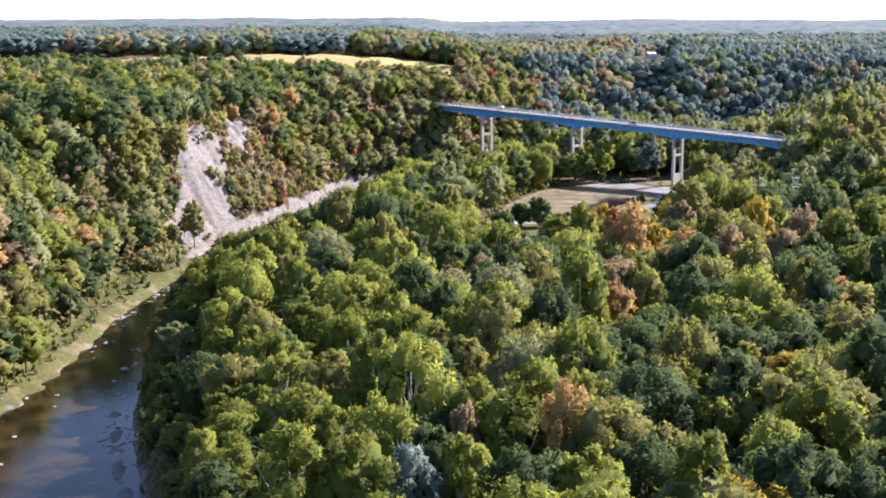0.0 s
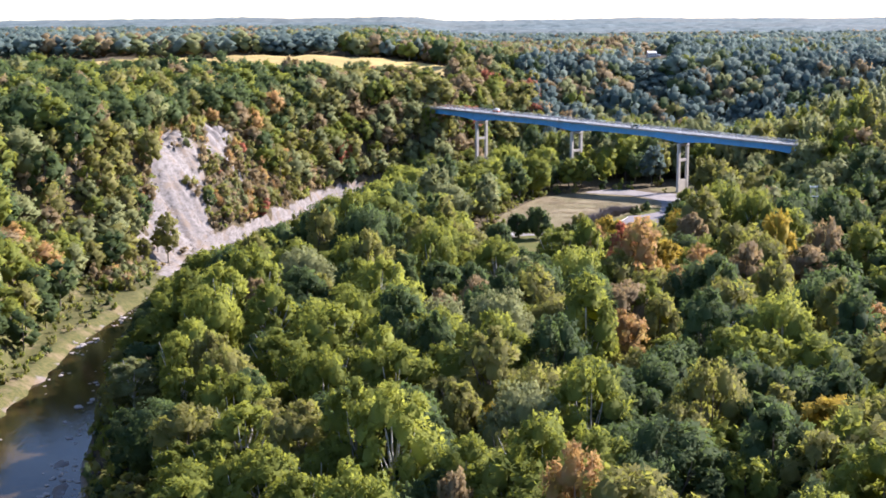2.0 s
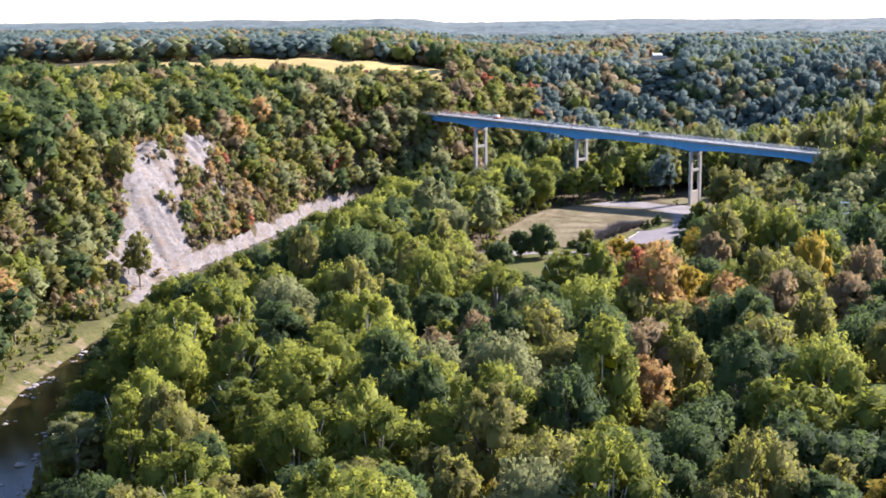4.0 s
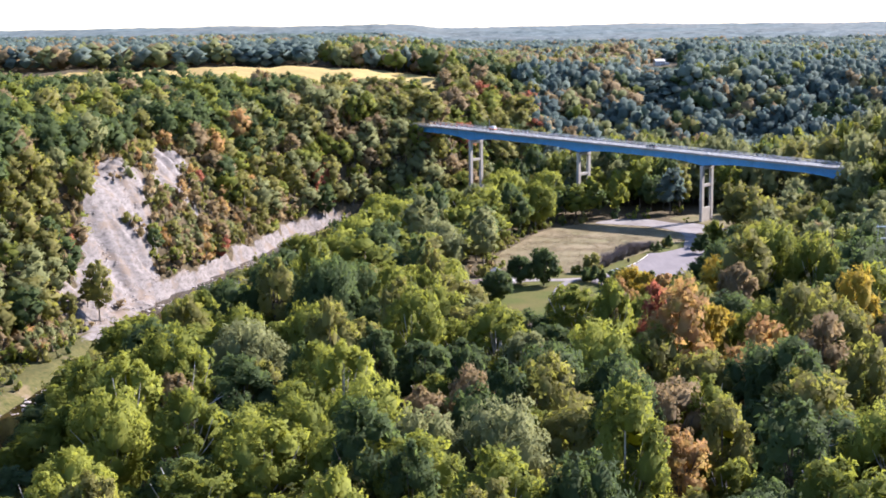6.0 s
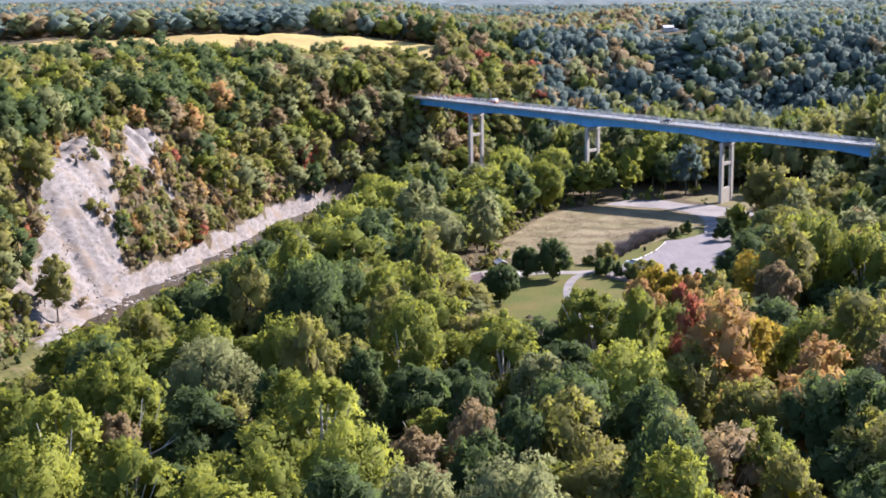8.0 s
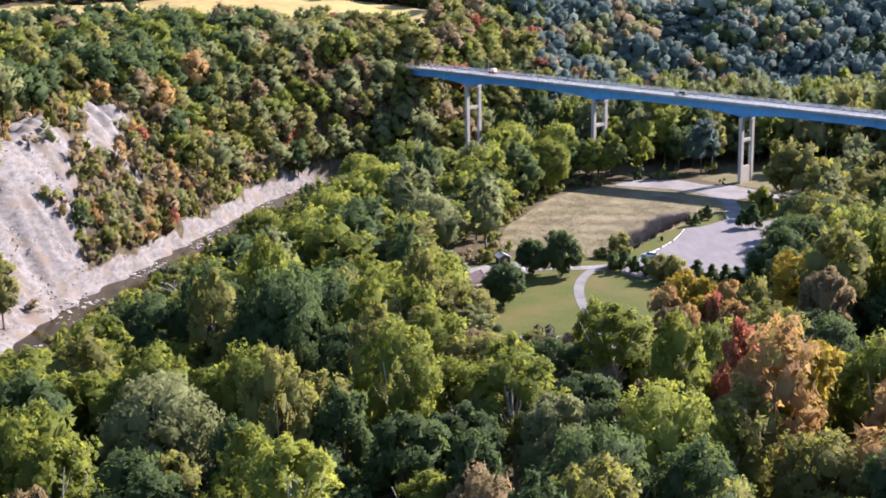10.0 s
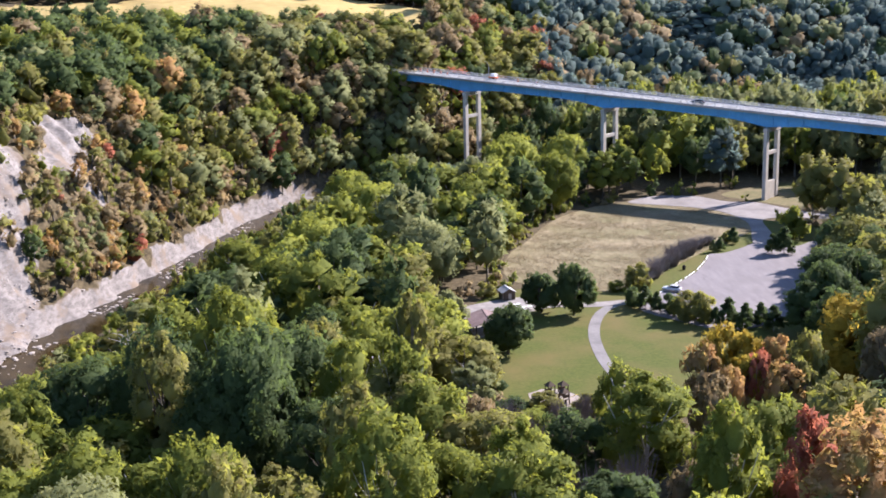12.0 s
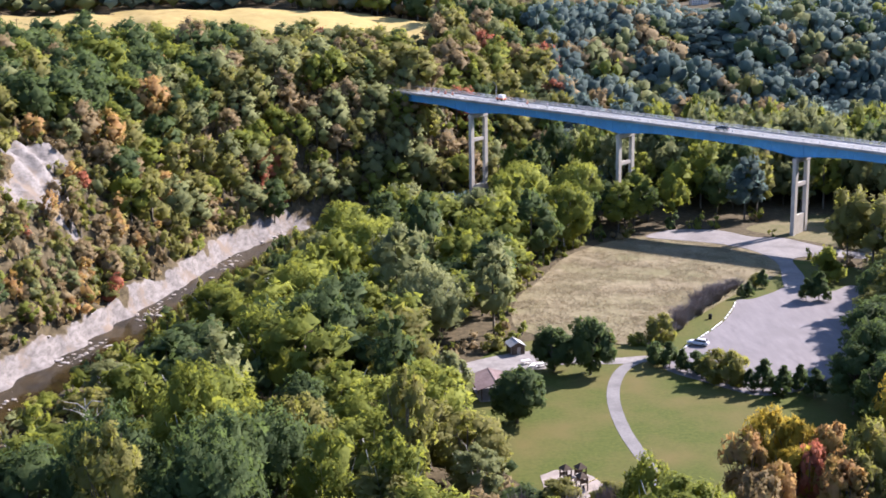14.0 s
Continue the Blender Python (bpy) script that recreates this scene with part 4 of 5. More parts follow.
def bridge():
    root = new("bridge")
    root.matrix_world = BEND
    tagged(root, "long blue steel girder bridge on tall concrete piers", "bridge")
    s0, s1 = -2.05, 2.95

    def cap(s):
        return CAP + GRADE * s

    def strip(name, y0, y1, low, high, mat, label="", n=90):
        """A piece that runs along the bridge between two sides, its underside and top given by the place along it."""
        bm = bmesh.new()
        rings = []
        for i in range(n + 1):
            s = s0 + (s1 - s0) * i / n
            a, b = low(s), high(s)
            rings.append([bm.verts.new((s * SPAN, yy, zz)) for yy, zz in ((y0, a), (y1, a), (y1, b), (y0, b))])
        for r0, r1 in zip(rings[:-1], rings[1:]):
            for k in range(4):
                bm.faces.new((r0[k], r0[(k + 1) % 4], r1[(k + 1) % 4], r1[k]))
        bm.faces.new(rings[0])
        bm.faces.new(rings[-1][::-1])
        return part(name, bm, mat, root, label)

    def soffit(s):
        f = abs(s - round(s)) * SPAN
        return cap(s) + 4.4 - (2.55 + 1.65 * max(0.0, 1 - f / 16.0) ** 1.5)

    def road(s):
        return cap(s) + 4.9

    for yy in (-3.4, 3.4):
        strip("girder", yy - 0.18, yy + 0.18, soffit, lambda s: cap(s) + 4.4, BLUE, "blue painted steel plate girder")
        strip("bottom_flange", yy - 0.42, yy + 0.42, lambda s: soffit(s) - 0.08, soffit, BLUE, n=90)
    strip("deck", -5.6, 5.6, lambda s: cap(s) + 4.4, road, DECK, "pale concrete road deck")
    for sg in (-1, 1):
        strip("kerb", *sorted((sg * 5.6, sg * 5.1)), road, lambda s: road(s) + 0.35, PARAPET, "grey concrete kerb")
        for zz in (0.55, 0.85, 1.15):
            strip("rail", *sorted((sg * 5.40, sg * 5.28)), lambda s: road(s) + zz, lambda s: road(s) + zz + 0.11, STEEL, "galvanised rail")
        for i in range(0, 120):
            s = s0 + 0.02 + i * 2.5 / SPAN
            bm = box(bmesh.new(), (s * SPAN, sg * 5.44, road(s) + 0.78), (0.14, 0.12, 0.90))
            part("rail_post", bm, STEEL, root)
    for i in range(int((s1 - s0) * SPAN / 5.0)):
        s = s0 + 0.03 + i * 5.0 / SPAN
        for yy in (-3.62,):
            z0, z1 = soffit(s), cap(s) + 4.4
            part("stiffener", box(bmesh.new(), (s * SPAN, yy, (z0 + z1) / 2), (0.03, 0.22, z1 - z0)), BLUE, root)
    for k, strut in ((0, 15.0), (1, 15.9), (2, 18.9)):
        top = cap(k)
        base = float(height(*(BEND @ Vector((k * SPAN, 0, 0))).xy))
        pier = new("pier")
        pier.parent = root
        pier.matrix_local = Matrix.Translation((k * SPAN, 0, 0))
        tagged(pier, "pale weathered concrete pier with two columns")
        for yy in (-3.9, 3.9):
            part("column", box(bmesh.new(), (0, yy, (base - 1 + top - 1.2) / 2), (1.15, 1.8, top - 0.2 - base), bevel=0.06), CONCRETE, pier)
        part("cap_beam", box(bmesh.new(), (0, 0, top - 0.75), (1.4, 9.8, 1.3), bevel=0.08), CONCRETE, pier)
        part("strut", box(bmesh.new(), (0, 0, strut), (0.9, 6.1, 1.2), bevel=0.06), CONCRETE, pier)
        part("web_wall", box(bmesh.new(), (0, 0, base + 2.7), (0.8, 6.1, 6.4), bevel=0.05), CONCRETE, pier)
        for yy in (-3.4, 3.4):
            part("bearing", box(bmesh.new(), (0, yy, top - 0.02), (0.7, 0.7, 0.22)), STEEL, pier)
    return root


bridge()
for s, name in ((2.95, "abutment"), (-2.05, "abutment")):
    z1 = CAP + GRADE * s + 4.3
    c = BEND @ Vector((s * SPAN, 0, 0))
    z0 = float(height(c.x, c.y)) - 4
    m = BEND @ Matrix.Translation((s * SPAN, 0, 0))
    tagged(part(name, box(bmesh.new(), (math.copysign(3.0, s), 0, (z0 + z1) / 2), (6.2, 12.4, z1 - z0 - 0.1), m, 0.1), CONCRETE), "concrete bridge abutment set in the wooded bank", "abutment", kind="structure")

# ---- park ----
WHITE = surface("white_paint", (0.62, 0.62, 0.60), (0.76, 0.76, 0.74), 0.5, 3.0, 0.5, 0.05, 0.01)
CARPAINT = surface("silver_white_car_paint", (0.55, 0.57, 0.60), (0.62, 0.64, 0.67), 0.5, 5.0, 0.25, 0.0, 0.01)
DARKCAR = surface("dark_car_paint", (0.03, 0.035, 0.04), (0.05, 0.055, 0.06), 0.5, 5.0, 0.25, 0.0, 0.01)
GLASS = surface("dark_window_glass", (0.012, 0.014, 0.016), (0.02, 0.022, 0.025), 0.5, 5.0, 0.06, 0.0, 0.01)
RUBBER = surface("black_rubber", (0.012, 0.012, 0.012), (0.025, 0.025, 0.025), 0.5, 8.0, 0.9, 0.1, 0.01)
SHINGLE = surface("brown_shingle", (0.15, 0.105, 0.10), (0.23, 0.17, 0.16), 0.3, 3.0, 0.9, 0.3, 0.03)
ROOFING = surface("pale_metal_roof", (0.30, 0.30, 0.30), (0.42, 0.42, 0.41), 0.3, 2.0, 0.5, 0.1, 0.02)
TIMBER = surface("dark_timber", (0.075, 0.055, 0.040), (0.15, 0.11, 0.08), 0.4, 4.0, 0.85, 0.3, 0.02, stretch=(1, 1, 0.2))
PALEWOOD = surface("pale_boards", (0.36, 0.31, 0.26), (0.52, 0.46, 0.40), 0.4, 3.0, 0.85, 0.3, 0.02)
MULCH = surface("pale_mulch", (0.26, 0.22, 0.19), (0.38, 0.33, 0.29), 0.3, 2.0, 0.95, 0.4, 0.04)
YELLOW = surface("yellow_paint", (0.55, 0.42, 0.04), (0.66, 0.50, 0.06), 0.5, 4.0, 0.5, 0.05, 0.01)
ORANGE = surface("orange_plastic", (0.55, 0.12, 0.03), (0.68, 0.17, 0.05), 0.5, 4.0, 0.5, 0.05, 0.01)
RED = surface("red_lamp_plastic", (0.35, 0.02, 0.02), (0.45, 0.03, 0.03), 0.5, 4.0, 0.3, 0.0, 0.01)
TWIG = surface("grey_twigs", (0.15, 0.125, 0.11), (0.27, 0.23, 0.21), 0.4, 4.0, 0.95, 0.3, 0.02)


def car(m, paint, label):
    root = new("car")
    root.matrix_world = m
    tagged(root, label, "car")
    bm = bmesh.new()
    side = [(-2.2, 0.35), (-2.25, 0.75), (-2.1, 0.98), (-1.0, 1.02), (0.9, 1.0), (1.9, 0.86), (2.22, 0.68), (2.25, 0.38)]
    a = [bm.verts.new((px, -0.88, pz)) for px, pz in side]
    c = [bm.verts.new((px, 0.88, pz)) for px, pz in side]
    bm.faces.new(a)
    bm.faces.new(c[::-1])
    for i in range(len(side)):
        bm.faces.new((a[i - 1], a[i], c[i], c[i - 1]))
    bmesh.ops.bevel(bm, geom=list(bm.edges), offset=0.06, segments=2, affect="EDGES")
    part("body", bm, paint, root, smooth=True)

    def cabin(name, low, high, mat, w0, w1):
        bm = bmesh.new()
        p = [bm.verts.new((px, sg * w, pz)) for sg in (-1, 1) for px, pz, w in ((low[0], low[2], w0), (low[1], low[2], w0), (high[1], high[2], w1), (high[0], high[2], w1))]
        for q in ((0, 1, 2, 3), (7, 6, 5, 4), (0, 4, 5, 1), (1, 5, 6, 2), (2, 6, 7, 3), (3, 7, 4, 0)):
            bm.faces.new([p[k] for k in q])
        bmesh.ops.bevel(bm, geom=list(bm.edges), offset=0.05, segments=2, affect="EDGES")
        return part(name, bm, mat, root, smooth=True)

    cabin("window", (-1.95, 1.0, 0.98), (-1.55, 0.25, 1.44), GLASS, 0.82, 0.66).matrix_local = Matrix()
    cabin("roof", (-1.58, 0.28, 1.43), (-1.45, 0.12, 1.52), paint, 0.68, 0.60)
    for wx in (-1.35, 1.38):
        for sg in (-1, 1):
            wheel = part("wheel", rod(bmesh.new(), (wx, sg * 0.72, 0.33), (wx, sg * 0.92, 0.33), 0.33, sides=16), RUBBER, root)
            part("rim", rod(bmesh.new(), (wx, sg * 0.90, 0.33), (wx, sg * 0.94, 0.33), 0.20, sides=12), STEEL, wheel)
    for sg in (-1, 1):
        part("headlight", box(bmesh.new(), (2.2, sg * 0.62, 0.70), (0.10, 0.34, 0.13), bevel=0.02), WHITE, root)
        part("tail_light", box(bmesh.new(), (-2.2, sg * 0.66, 0.82), (0.10, 0.26, 0.16), bevel=0.02), RED, root)
        part("mirror", box(bmesh.new(), (0.62, sg * 0.95, 1.02), (0.12, 0.18, 0.12), bevel=0.03), paint, root)
    return root


car(pose(65.2, 529.6, 0.10, 0, 0, 150), CARPAINT, "silver-white car parked nose-in at the lot edge")


def on_deck(s, w):
    p = BEND @ Vector((s * SPAN, w, CAP + GRADE * s + 4.91))
    return Matrix.Translation(p) @ Matrix.Rotation(math.atan2(0.647, -0.763), 4, "Z") @ Matrix.Rotation(-math.atan(GRADE / SPAN), 4, "Y")


car(on_deck(0.42, -1.8), DARKCAR, "dark car on the bridge roadway")


def wheel_stop(m):
    root = part("wheel_stop", box(bmesh.new(), (0, 0, 0.09), (1.9, 0.26, 0.18), bevel=0.04), WHITE)
    root.matrix_world = m
    return tagged(root, "white concrete wheel stop at the parking lot edge", "wheel stop", "wheel stops")


stop_line = [(56.6, 520.8), (60.3, 525.6), (65.4, 533.0), (70.4, 540.4), (75.2, 548.4), (79.6, 558.4), (82.0, 565.4)]
first = None
for (ax, ay), (bx_, by_) in zip(stop_line[:-1], stop_line[1:]):
    run = math.hypot(bx_ - ax, by_ - ay)
    for i in range(int(run / 2.6)):
        k = (i + 0.5) * 2.6 / run
        m = pose(ax + (bx_ - ax) * k, ay + (by_ - ay) * k, 0.10, 0, 0, math.degrees(math.atan2(by_ - ay, bx_ - ax)))
        first = copy_thing(first, m) if first else wheel_stop(m)

bin_ = new("trash_bin")
bin_.matrix_world = pose(72.2, 549.6, 0.05)
tagged(bin_, "black trash bin standing at the lot edge", "trash bin")
part("barrel", rod(bmesh.new(), (0, 0, 0), (0, 0, 1.0), 0.38, 0.42, 14), RUBBER, bin_)
part("lid", rod(bmesh.new(), (0, 0, 1.0), (0, 0, 1.22), 0.44, 0.20, 14), RUBBER, bin_)


def bollard(x, y):
    root = new("bollard")
    root.matrix_world = pose(x, y, 0.03)
    part("post", rod(bmesh.new(), (0, 0, 0), (0, 0, 1.3), 0.14, sides=10), WHITE, root)
    part("band", rod(bmesh.new(), (0, 0, 0.85), (0, 0, 1.1), 0.15, sides=10), YELLOW, root, "yellow band")
    return tagged(root, "white post with a yellow band at the path", "bollard", "posts by the path")


for px, py in ((56.0, 523.6), (57.4, 526.2), (58.9, 529.0)):
    bollard(px, py)


def gable(root, sx, sy, eave, ridge, over, thick, mat, name="roof_panel"):
    """Two roof panels, ridge along y, that meet on top."""
    for sg in (-1, 1):
        bm = bmesh.new()
        run, drop = sx / 2 + over, (ridge - eave) * (sx / 2 + over) / (sx / 2)
        low = ridge - drop
        pts = [(0, ridge), (sg * run, low), (sg * run, low + thick), (0, ridge + thick)]
        a = [bm.verts.new((px, -sy / 2 - over, pz)) for px, pz in pts]
        c = [bm.verts.new((px, sy / 2 + over, pz)) for px, pz in pts]
        bm.faces.new(a)
        bm.faces.new(c[::-1])
        for i in range(4):
            bm.faces.new((a[i - 1], a[i], c[i], c[i - 1]))
        part(name, bm, mat, root)
    part("ridge_cap", box(bmesh.new(), (0, 0, ridge + thick), (0.25, sy + 2 * over, 0.08)), mat, root)


hut = new("hut")
hut.matrix_world = pose(25.6, 527.4, 0.08, 0, 0, 14) @ Matrix.Scale(0.78, 4)
tagged(hut, "small dark timber hut with a pale gabled roof", "hut")
bm = bmesh.new()
prof = [(-1.9, 0), (1.9, 0), (1.9, 2.5), (0, 3.5), (-1.9, 2.5)]
a = [bm.verts.new((px, -2.2, pz)) for px, pz in prof]
c = [bm.verts.new((px, 2.2, pz)) for px, pz in prof]
bm.faces.new(a)
bm.faces.new(c[::-1])
for i in range(5):
    bm.faces.new((a[i - 1], a[i], c[i], c[i - 1]))
part("wall", bm, TIMBER, hut)
gable(hut, 3.8, 4.4, 2.5, 3.5, 0.45, 0.12, ROOFING)
part("door", box(bmesh.new(), (0.3, -2.24, 1.02), (0.95, 0.07, 2.04), bevel=0.01), PALEWOOD, hut, "pale board door")
part("window", box(bmesh.new(), (1.93, 0, 1.5), (0.06, 1.1, 0.7), bevel=0.01), GLASS, hut)
for sx in (-1.95, 1.95):
    part("corner_board", box(bmesh.new(), (sx, -2.23, 1.25), (0.14, 0.10, 2.5)), PALEWOOD, hut)

pavilion = new("picnic_shelter")
pavilion.matrix_world = pose(19.4, 501.4, 0.05, 0, 0, 8)
tagged(pavilion, "open picnic shelter with a brown shingle roof", "picnic shelter")
gable(pavilion, 6.6, 8.4, 2.6, 3.6, 0.6, 0.14, SHINGLE)
for sx in (-2.9, 2.9):
    for sy in (-3.8, 0, 3.8):
        part("post", box(bmesh.new(), (sx, sy, 1.32), (0.2, 0.2, 2.64)), TIMBER, pavilion)
    part("beam", box(bmesh.new(), (sx, 0, 2.5), (0.16, 8.4, 0.28)), TIMBER, pavilion)
part("floor_slab", box(bmesh.new(), (0, 0, 0.02), (6.6, 8.4, 0.16)), PAVING, pavilion)


def picnic_table(x, y, turn):
    root = new("picnic_table")
    root.matrix_world = pose(x, y, 0.10, 0, 0, turn)
    for i in range(4):
        part("board", box(bmesh.new(), (0, -0.33 + i * 0.22, 0.75), (1.9, 0.2, 0.05)), WHITE, root)
    for sg in (-1, 1):
        part("seat", box(bmesh.new(), (0, sg * 0.75, 0.45), (1.9, 0.26, 0.05)), WHITE, root)
        part("leg", box(bmesh.new(), (sg * 0.7, 0, 0.40), (0.09, 1.4, 0.08)), STEEL, root)
        for q in (-1, 1):
            part("brace", rod(bmesh.new(), (sg * 0.7, q * 0.6, 0), (sg * 0.7, q * 0.2, 0.74), 0.04, sides=6), STEEL, root)
    return tagged(root, "white picnic table on the pale paved area", "picnic table", "picnic tables")


for px, py, ang in ((27.3, 519.4, 20), (28.6, 516.6, 65), (30.4, 517.4, 30)):
    picnic_table(px, py, ang)

# playground
sheet("play_pad", [(25, 461), (31, 463), (35, 456.5), (33, 450), (27, 449)], 0.08, MULCH, label="pale mulch pad under the playground", steps=2)
play = new("climbing_frame")
play.matrix_world = pose(30.2, 456.0, 0.07, 0, 0, 24)
tagged(play, "wooden climbing frame with towers and a slide", "climbing frame")
for tx, ty, tall in ((-1.6, 0.4, 3.4), (1.4, 0.8, 2.9), (0.3, -1.5, 2.4)):
    for dx in (-0.65, 0.65):
        for dy in (-0.65, 0.65):
            part("post", box(bmesh.new(), (tx + dx, ty + dy, tall / 2), (0.15, 0.15, tall)), TIMBER, play)
    part("platform", box(bmesh.new(), (tx, ty, tall * 0.5), (1.5, 1.5, 0.1)), PALEWOOD, play)
    for sg in (-1, 1):
        part("guard", box(bmesh.new(), (tx, ty + sg * 0.68, tall * 0.5 + 0.55), (1.4, 0.06, 0.6)), TIMBER, play)
    bm = bmesh.new()
    bmesh.ops.create_cone(bm, cap_ends=True, segments=4, radius1=1.25, radius2=0.05, depth=0.8, matrix=pose(tx, ty, tall + 0.38, 0, 0, 45))
    part("tower_roof", bm, TIMBER, play)
part("slide", box(bmesh.new(), (0, 0, 0), (0.6, 2.8, 0.08), pose(2.2, -0.9, 0.95, -32, 0, 20)), YELLOW, play, "pale yellow slide")
part("bridge_walk", box(bmesh.new(), (-0.1, 0.6, 1.5), (1.8, 0.7, 0.08)), PALEWOOD, play)
for i in range(5):
    part("rung", rod(bmesh.new(), (-2.6, -0.2, 0.3 + i * 0.3), (-2.6, 1.0, 0.3 + i * 0.3), 0.03, sides=6), STEEL, play)

# ---- on the bridge ----
lamp = new("street_lamp")
lamp.matrix_world = on_deck(1.93, 5.0)
tagged(lamp, "grey street lamp with a curved arm on the bridge", "street lamp")
part("pole", rod(bmesh.new(), (0, 0, 0), (0, 0, 4.6), 0.14, 0.10, 8), STEEL, lamp)
prev = Vector((0, 0, 4.6))
bm = bmesh.new()
for i in range(1, 7):
    a = i / 6 * 1.35
    q = Vector((0.9 * math.sin(a) * 1.2, 0, 4.6 + 1.1 * (1 - math.cos(a)) * 0.9 + 0.35 * a))
    rod(bm, prev, q, 0.08, sides=6)
    prev = q
part("arm", bm, STEEL, lamp)
part("lamp_head", box(bmesh.new(), tuple(prev + Vector((0.4, 0, 0))), (0.8, 0.32, 0.16), bevel=0.05), STEEL, lamp)

truck = new("work_trailer")
truck.matrix_world = on_deck(1.865, 2.6)
tagged(truck, "red and white road work trailer on the bridge", "trailer")
part("bed", box(bmesh.new(), (0, 0, 0.75), (3.4, 1.8, 0.5), bevel=0.05), ORANGE, truck)
part("panel", box(bmesh.new(), (-0.3, 0, 1.55), (2.2, 1.6, 1.1), bevel=0.06), WHITE, truck)
for wx in (-0.9, 0.9):
    for sg in (-1, 1):
        part("wheel", rod(bmesh.new(), (wx, sg * 0.75, 0.34), (wx, sg * 0.95, 0.34), 0.34, sides=12), RUBBER, truck)


def drum(s, w, mat, label):
    root = new("traffic_drum")
    root.matrix_world = on_deck(s, w)
    part("barrel", rod(bmesh.new(), (0, 0, 0.08), (0, 0, 1.05), 0.32, 0.26, 12), mat, root)
    part("band", rod(bmesh.new(), (0, 0, 0.55), (0, 0, 0.75), 0.305, 0.29, 12), WHITE if mat is ORANGE else ORANGE, root)
    part("base", rod(bmesh.new(), (0, 0, 0), (0, 0, 0.1), 0.45, sides=12), RUBBER, root)
    return tagged(root, label, "traffic drum", "traffic drums")


drum(1.678, 2.6, ORANGE, "orange traffic drum with a white band")
drum(1.54, 2.6, WHITE, "white traffic drum with an orange band")
for i in range(5):
    drum(2.22 + 0.055 * i, 2.2, ORANGE, "orange traffic drum with a white band")


# ---- poles, house ----
def h_pole(x, y, top, turn):
    root = new("utility_pole")
    z = float(height(x, y))
    root.matrix_world = pose(x, y, z, 0, 0, turn)
    tall = top - z
    for sg in (-1, 1):
        part("post", rod(bmesh.new(), (sg * 1.1, 0, -0.5), (sg * 1.1, 0, tall), 0.17, 0.12, 8), PALEWOOD, root)
    for zz in (tall - 0.4, tall - 3.6):
        part("crossarm", box(bmesh.new(), (0, 0, zz), (3.0, 0.22, 0.32)), WHITE, root)
    for sx in (-1.3, 0, 1.3):
        part("insulator", rod(bmesh.new(), (sx, 0, tall - 0.2), (sx, 0, tall + 0.25), 0.09, sides=8), WHITE, root)
    return tagged(root, "two-legged utility pole with pale crossarms among trees", "utility pole", "utility poles")


def pole(x, y, tall):
    root = new("utility_pole")
    root.matrix_world = pose(x, y, float(height(x, y)))
    part("post", rod(bmesh.new(), (0, 0, -0.5), (0, 0, tall), 0.16, 0.11, 8), TIMBER, root)
    part("crossarm", box(bmesh.new(), (0, 0, tall - 0.6), (2.2, 0.14, 0.16)), TIMBER, root)
    for sx in (-0.9, 0.9):
        part("insulator", rod(bmesh.new(), (sx, 0, tall - 0.5), (sx, 0, tall - 0.25), 0.06, sides=6), WHITE, root)
    return tagged(root, "wooden utility pole at the edge of the field", "utility pole", "utility poles")


h_pole(126.4, 456, 26.6, 8)
pole(113.4, 457, 26.4 - float(height(113.4, 457)))
pole(-104, 818, 12)
pole(-172, 842, 13)

house = new("house")
house.matrix_world = pose(168, 1034, float(height(168, 1034)), 0, 0, 12) @ Matrix.Scale(0.55, 4)
tagged(house, "white two-storey house among trees on the ridge", "house")
part("wall", box(bmesh.new(), (0, 0, 3.0), (13, 8, 6.4)), WHITE, house)
gable(house, 8.0, 13.0, 6.2, 8.6, 0.5, 0.15, WHITE)
for ob in [o for o in house.children if o.name.startswith(("roof_panel", "ridge_cap"))]:
    ob.matrix_local = Matrix.Rotation(radians(90), 4, "Z")
for zz in (1.6, 4.4):
    for sx in (-4.6, -1.6, 1.6, 4.6):
        part("window", box(bmesh.new(), (sx, -4.02, zz), (1.0, 0.08, 1.3)), GLASS, house)
part("garage", box(bmesh.new(), (9.5, -1, 2.2), (6.5, 6, 4.6)), WHITE, house)

# ---- park shrubs and conifers ----
CONE_CROWN = linked("crown", CONIFER[0][0], CONIFER[0][1], [LEAVES["deep"]], smooth=True)
sprays(CONE_CROWN.data, CONIFER[0][4], CONIFER[0][5])
CONE_TRUNK = linked("trunk", CONIFER[0][2] * np.array([0.5, 0.5, 0.4]), CONIFER[0][3], [BARK])
cone_meshes = (CONE_TRUNK.data, CONE_CROWN.data)
bpy.data.objects.remove(CONE_CROWN)
bpy.data.objects.remove(CONE_TRUNK)
BUSHES = []
for cv, cf, _, _, ct, cn in made([(8, 2.0, 0.1, 3.6, 0.0), (10, 2.6, 0.1, 4.4, 0.1)], 80, 0.46, 1, 0):
    ob = linked("crown", cv, cf, [LEAVES["deep"]], smooth=True)
    sprays(ob.data, ct, cn)
    BUSHES.append(ob.data)
    bpy.data.objects.remove(ob)
LOW_TRUNK = linked("stem", TRUNKS[0].vertices and np.array([v.co for v in TRUNKS[0].vertices]) * np.array([0.4, 0.4, 0.12]), [tuple(p.vertices) for p in TRUNKS[0].polygons], [BARK])
low_trunk = LOW_TRUNK.data
bpy.data.objects.remove(LOW_TRUNK)


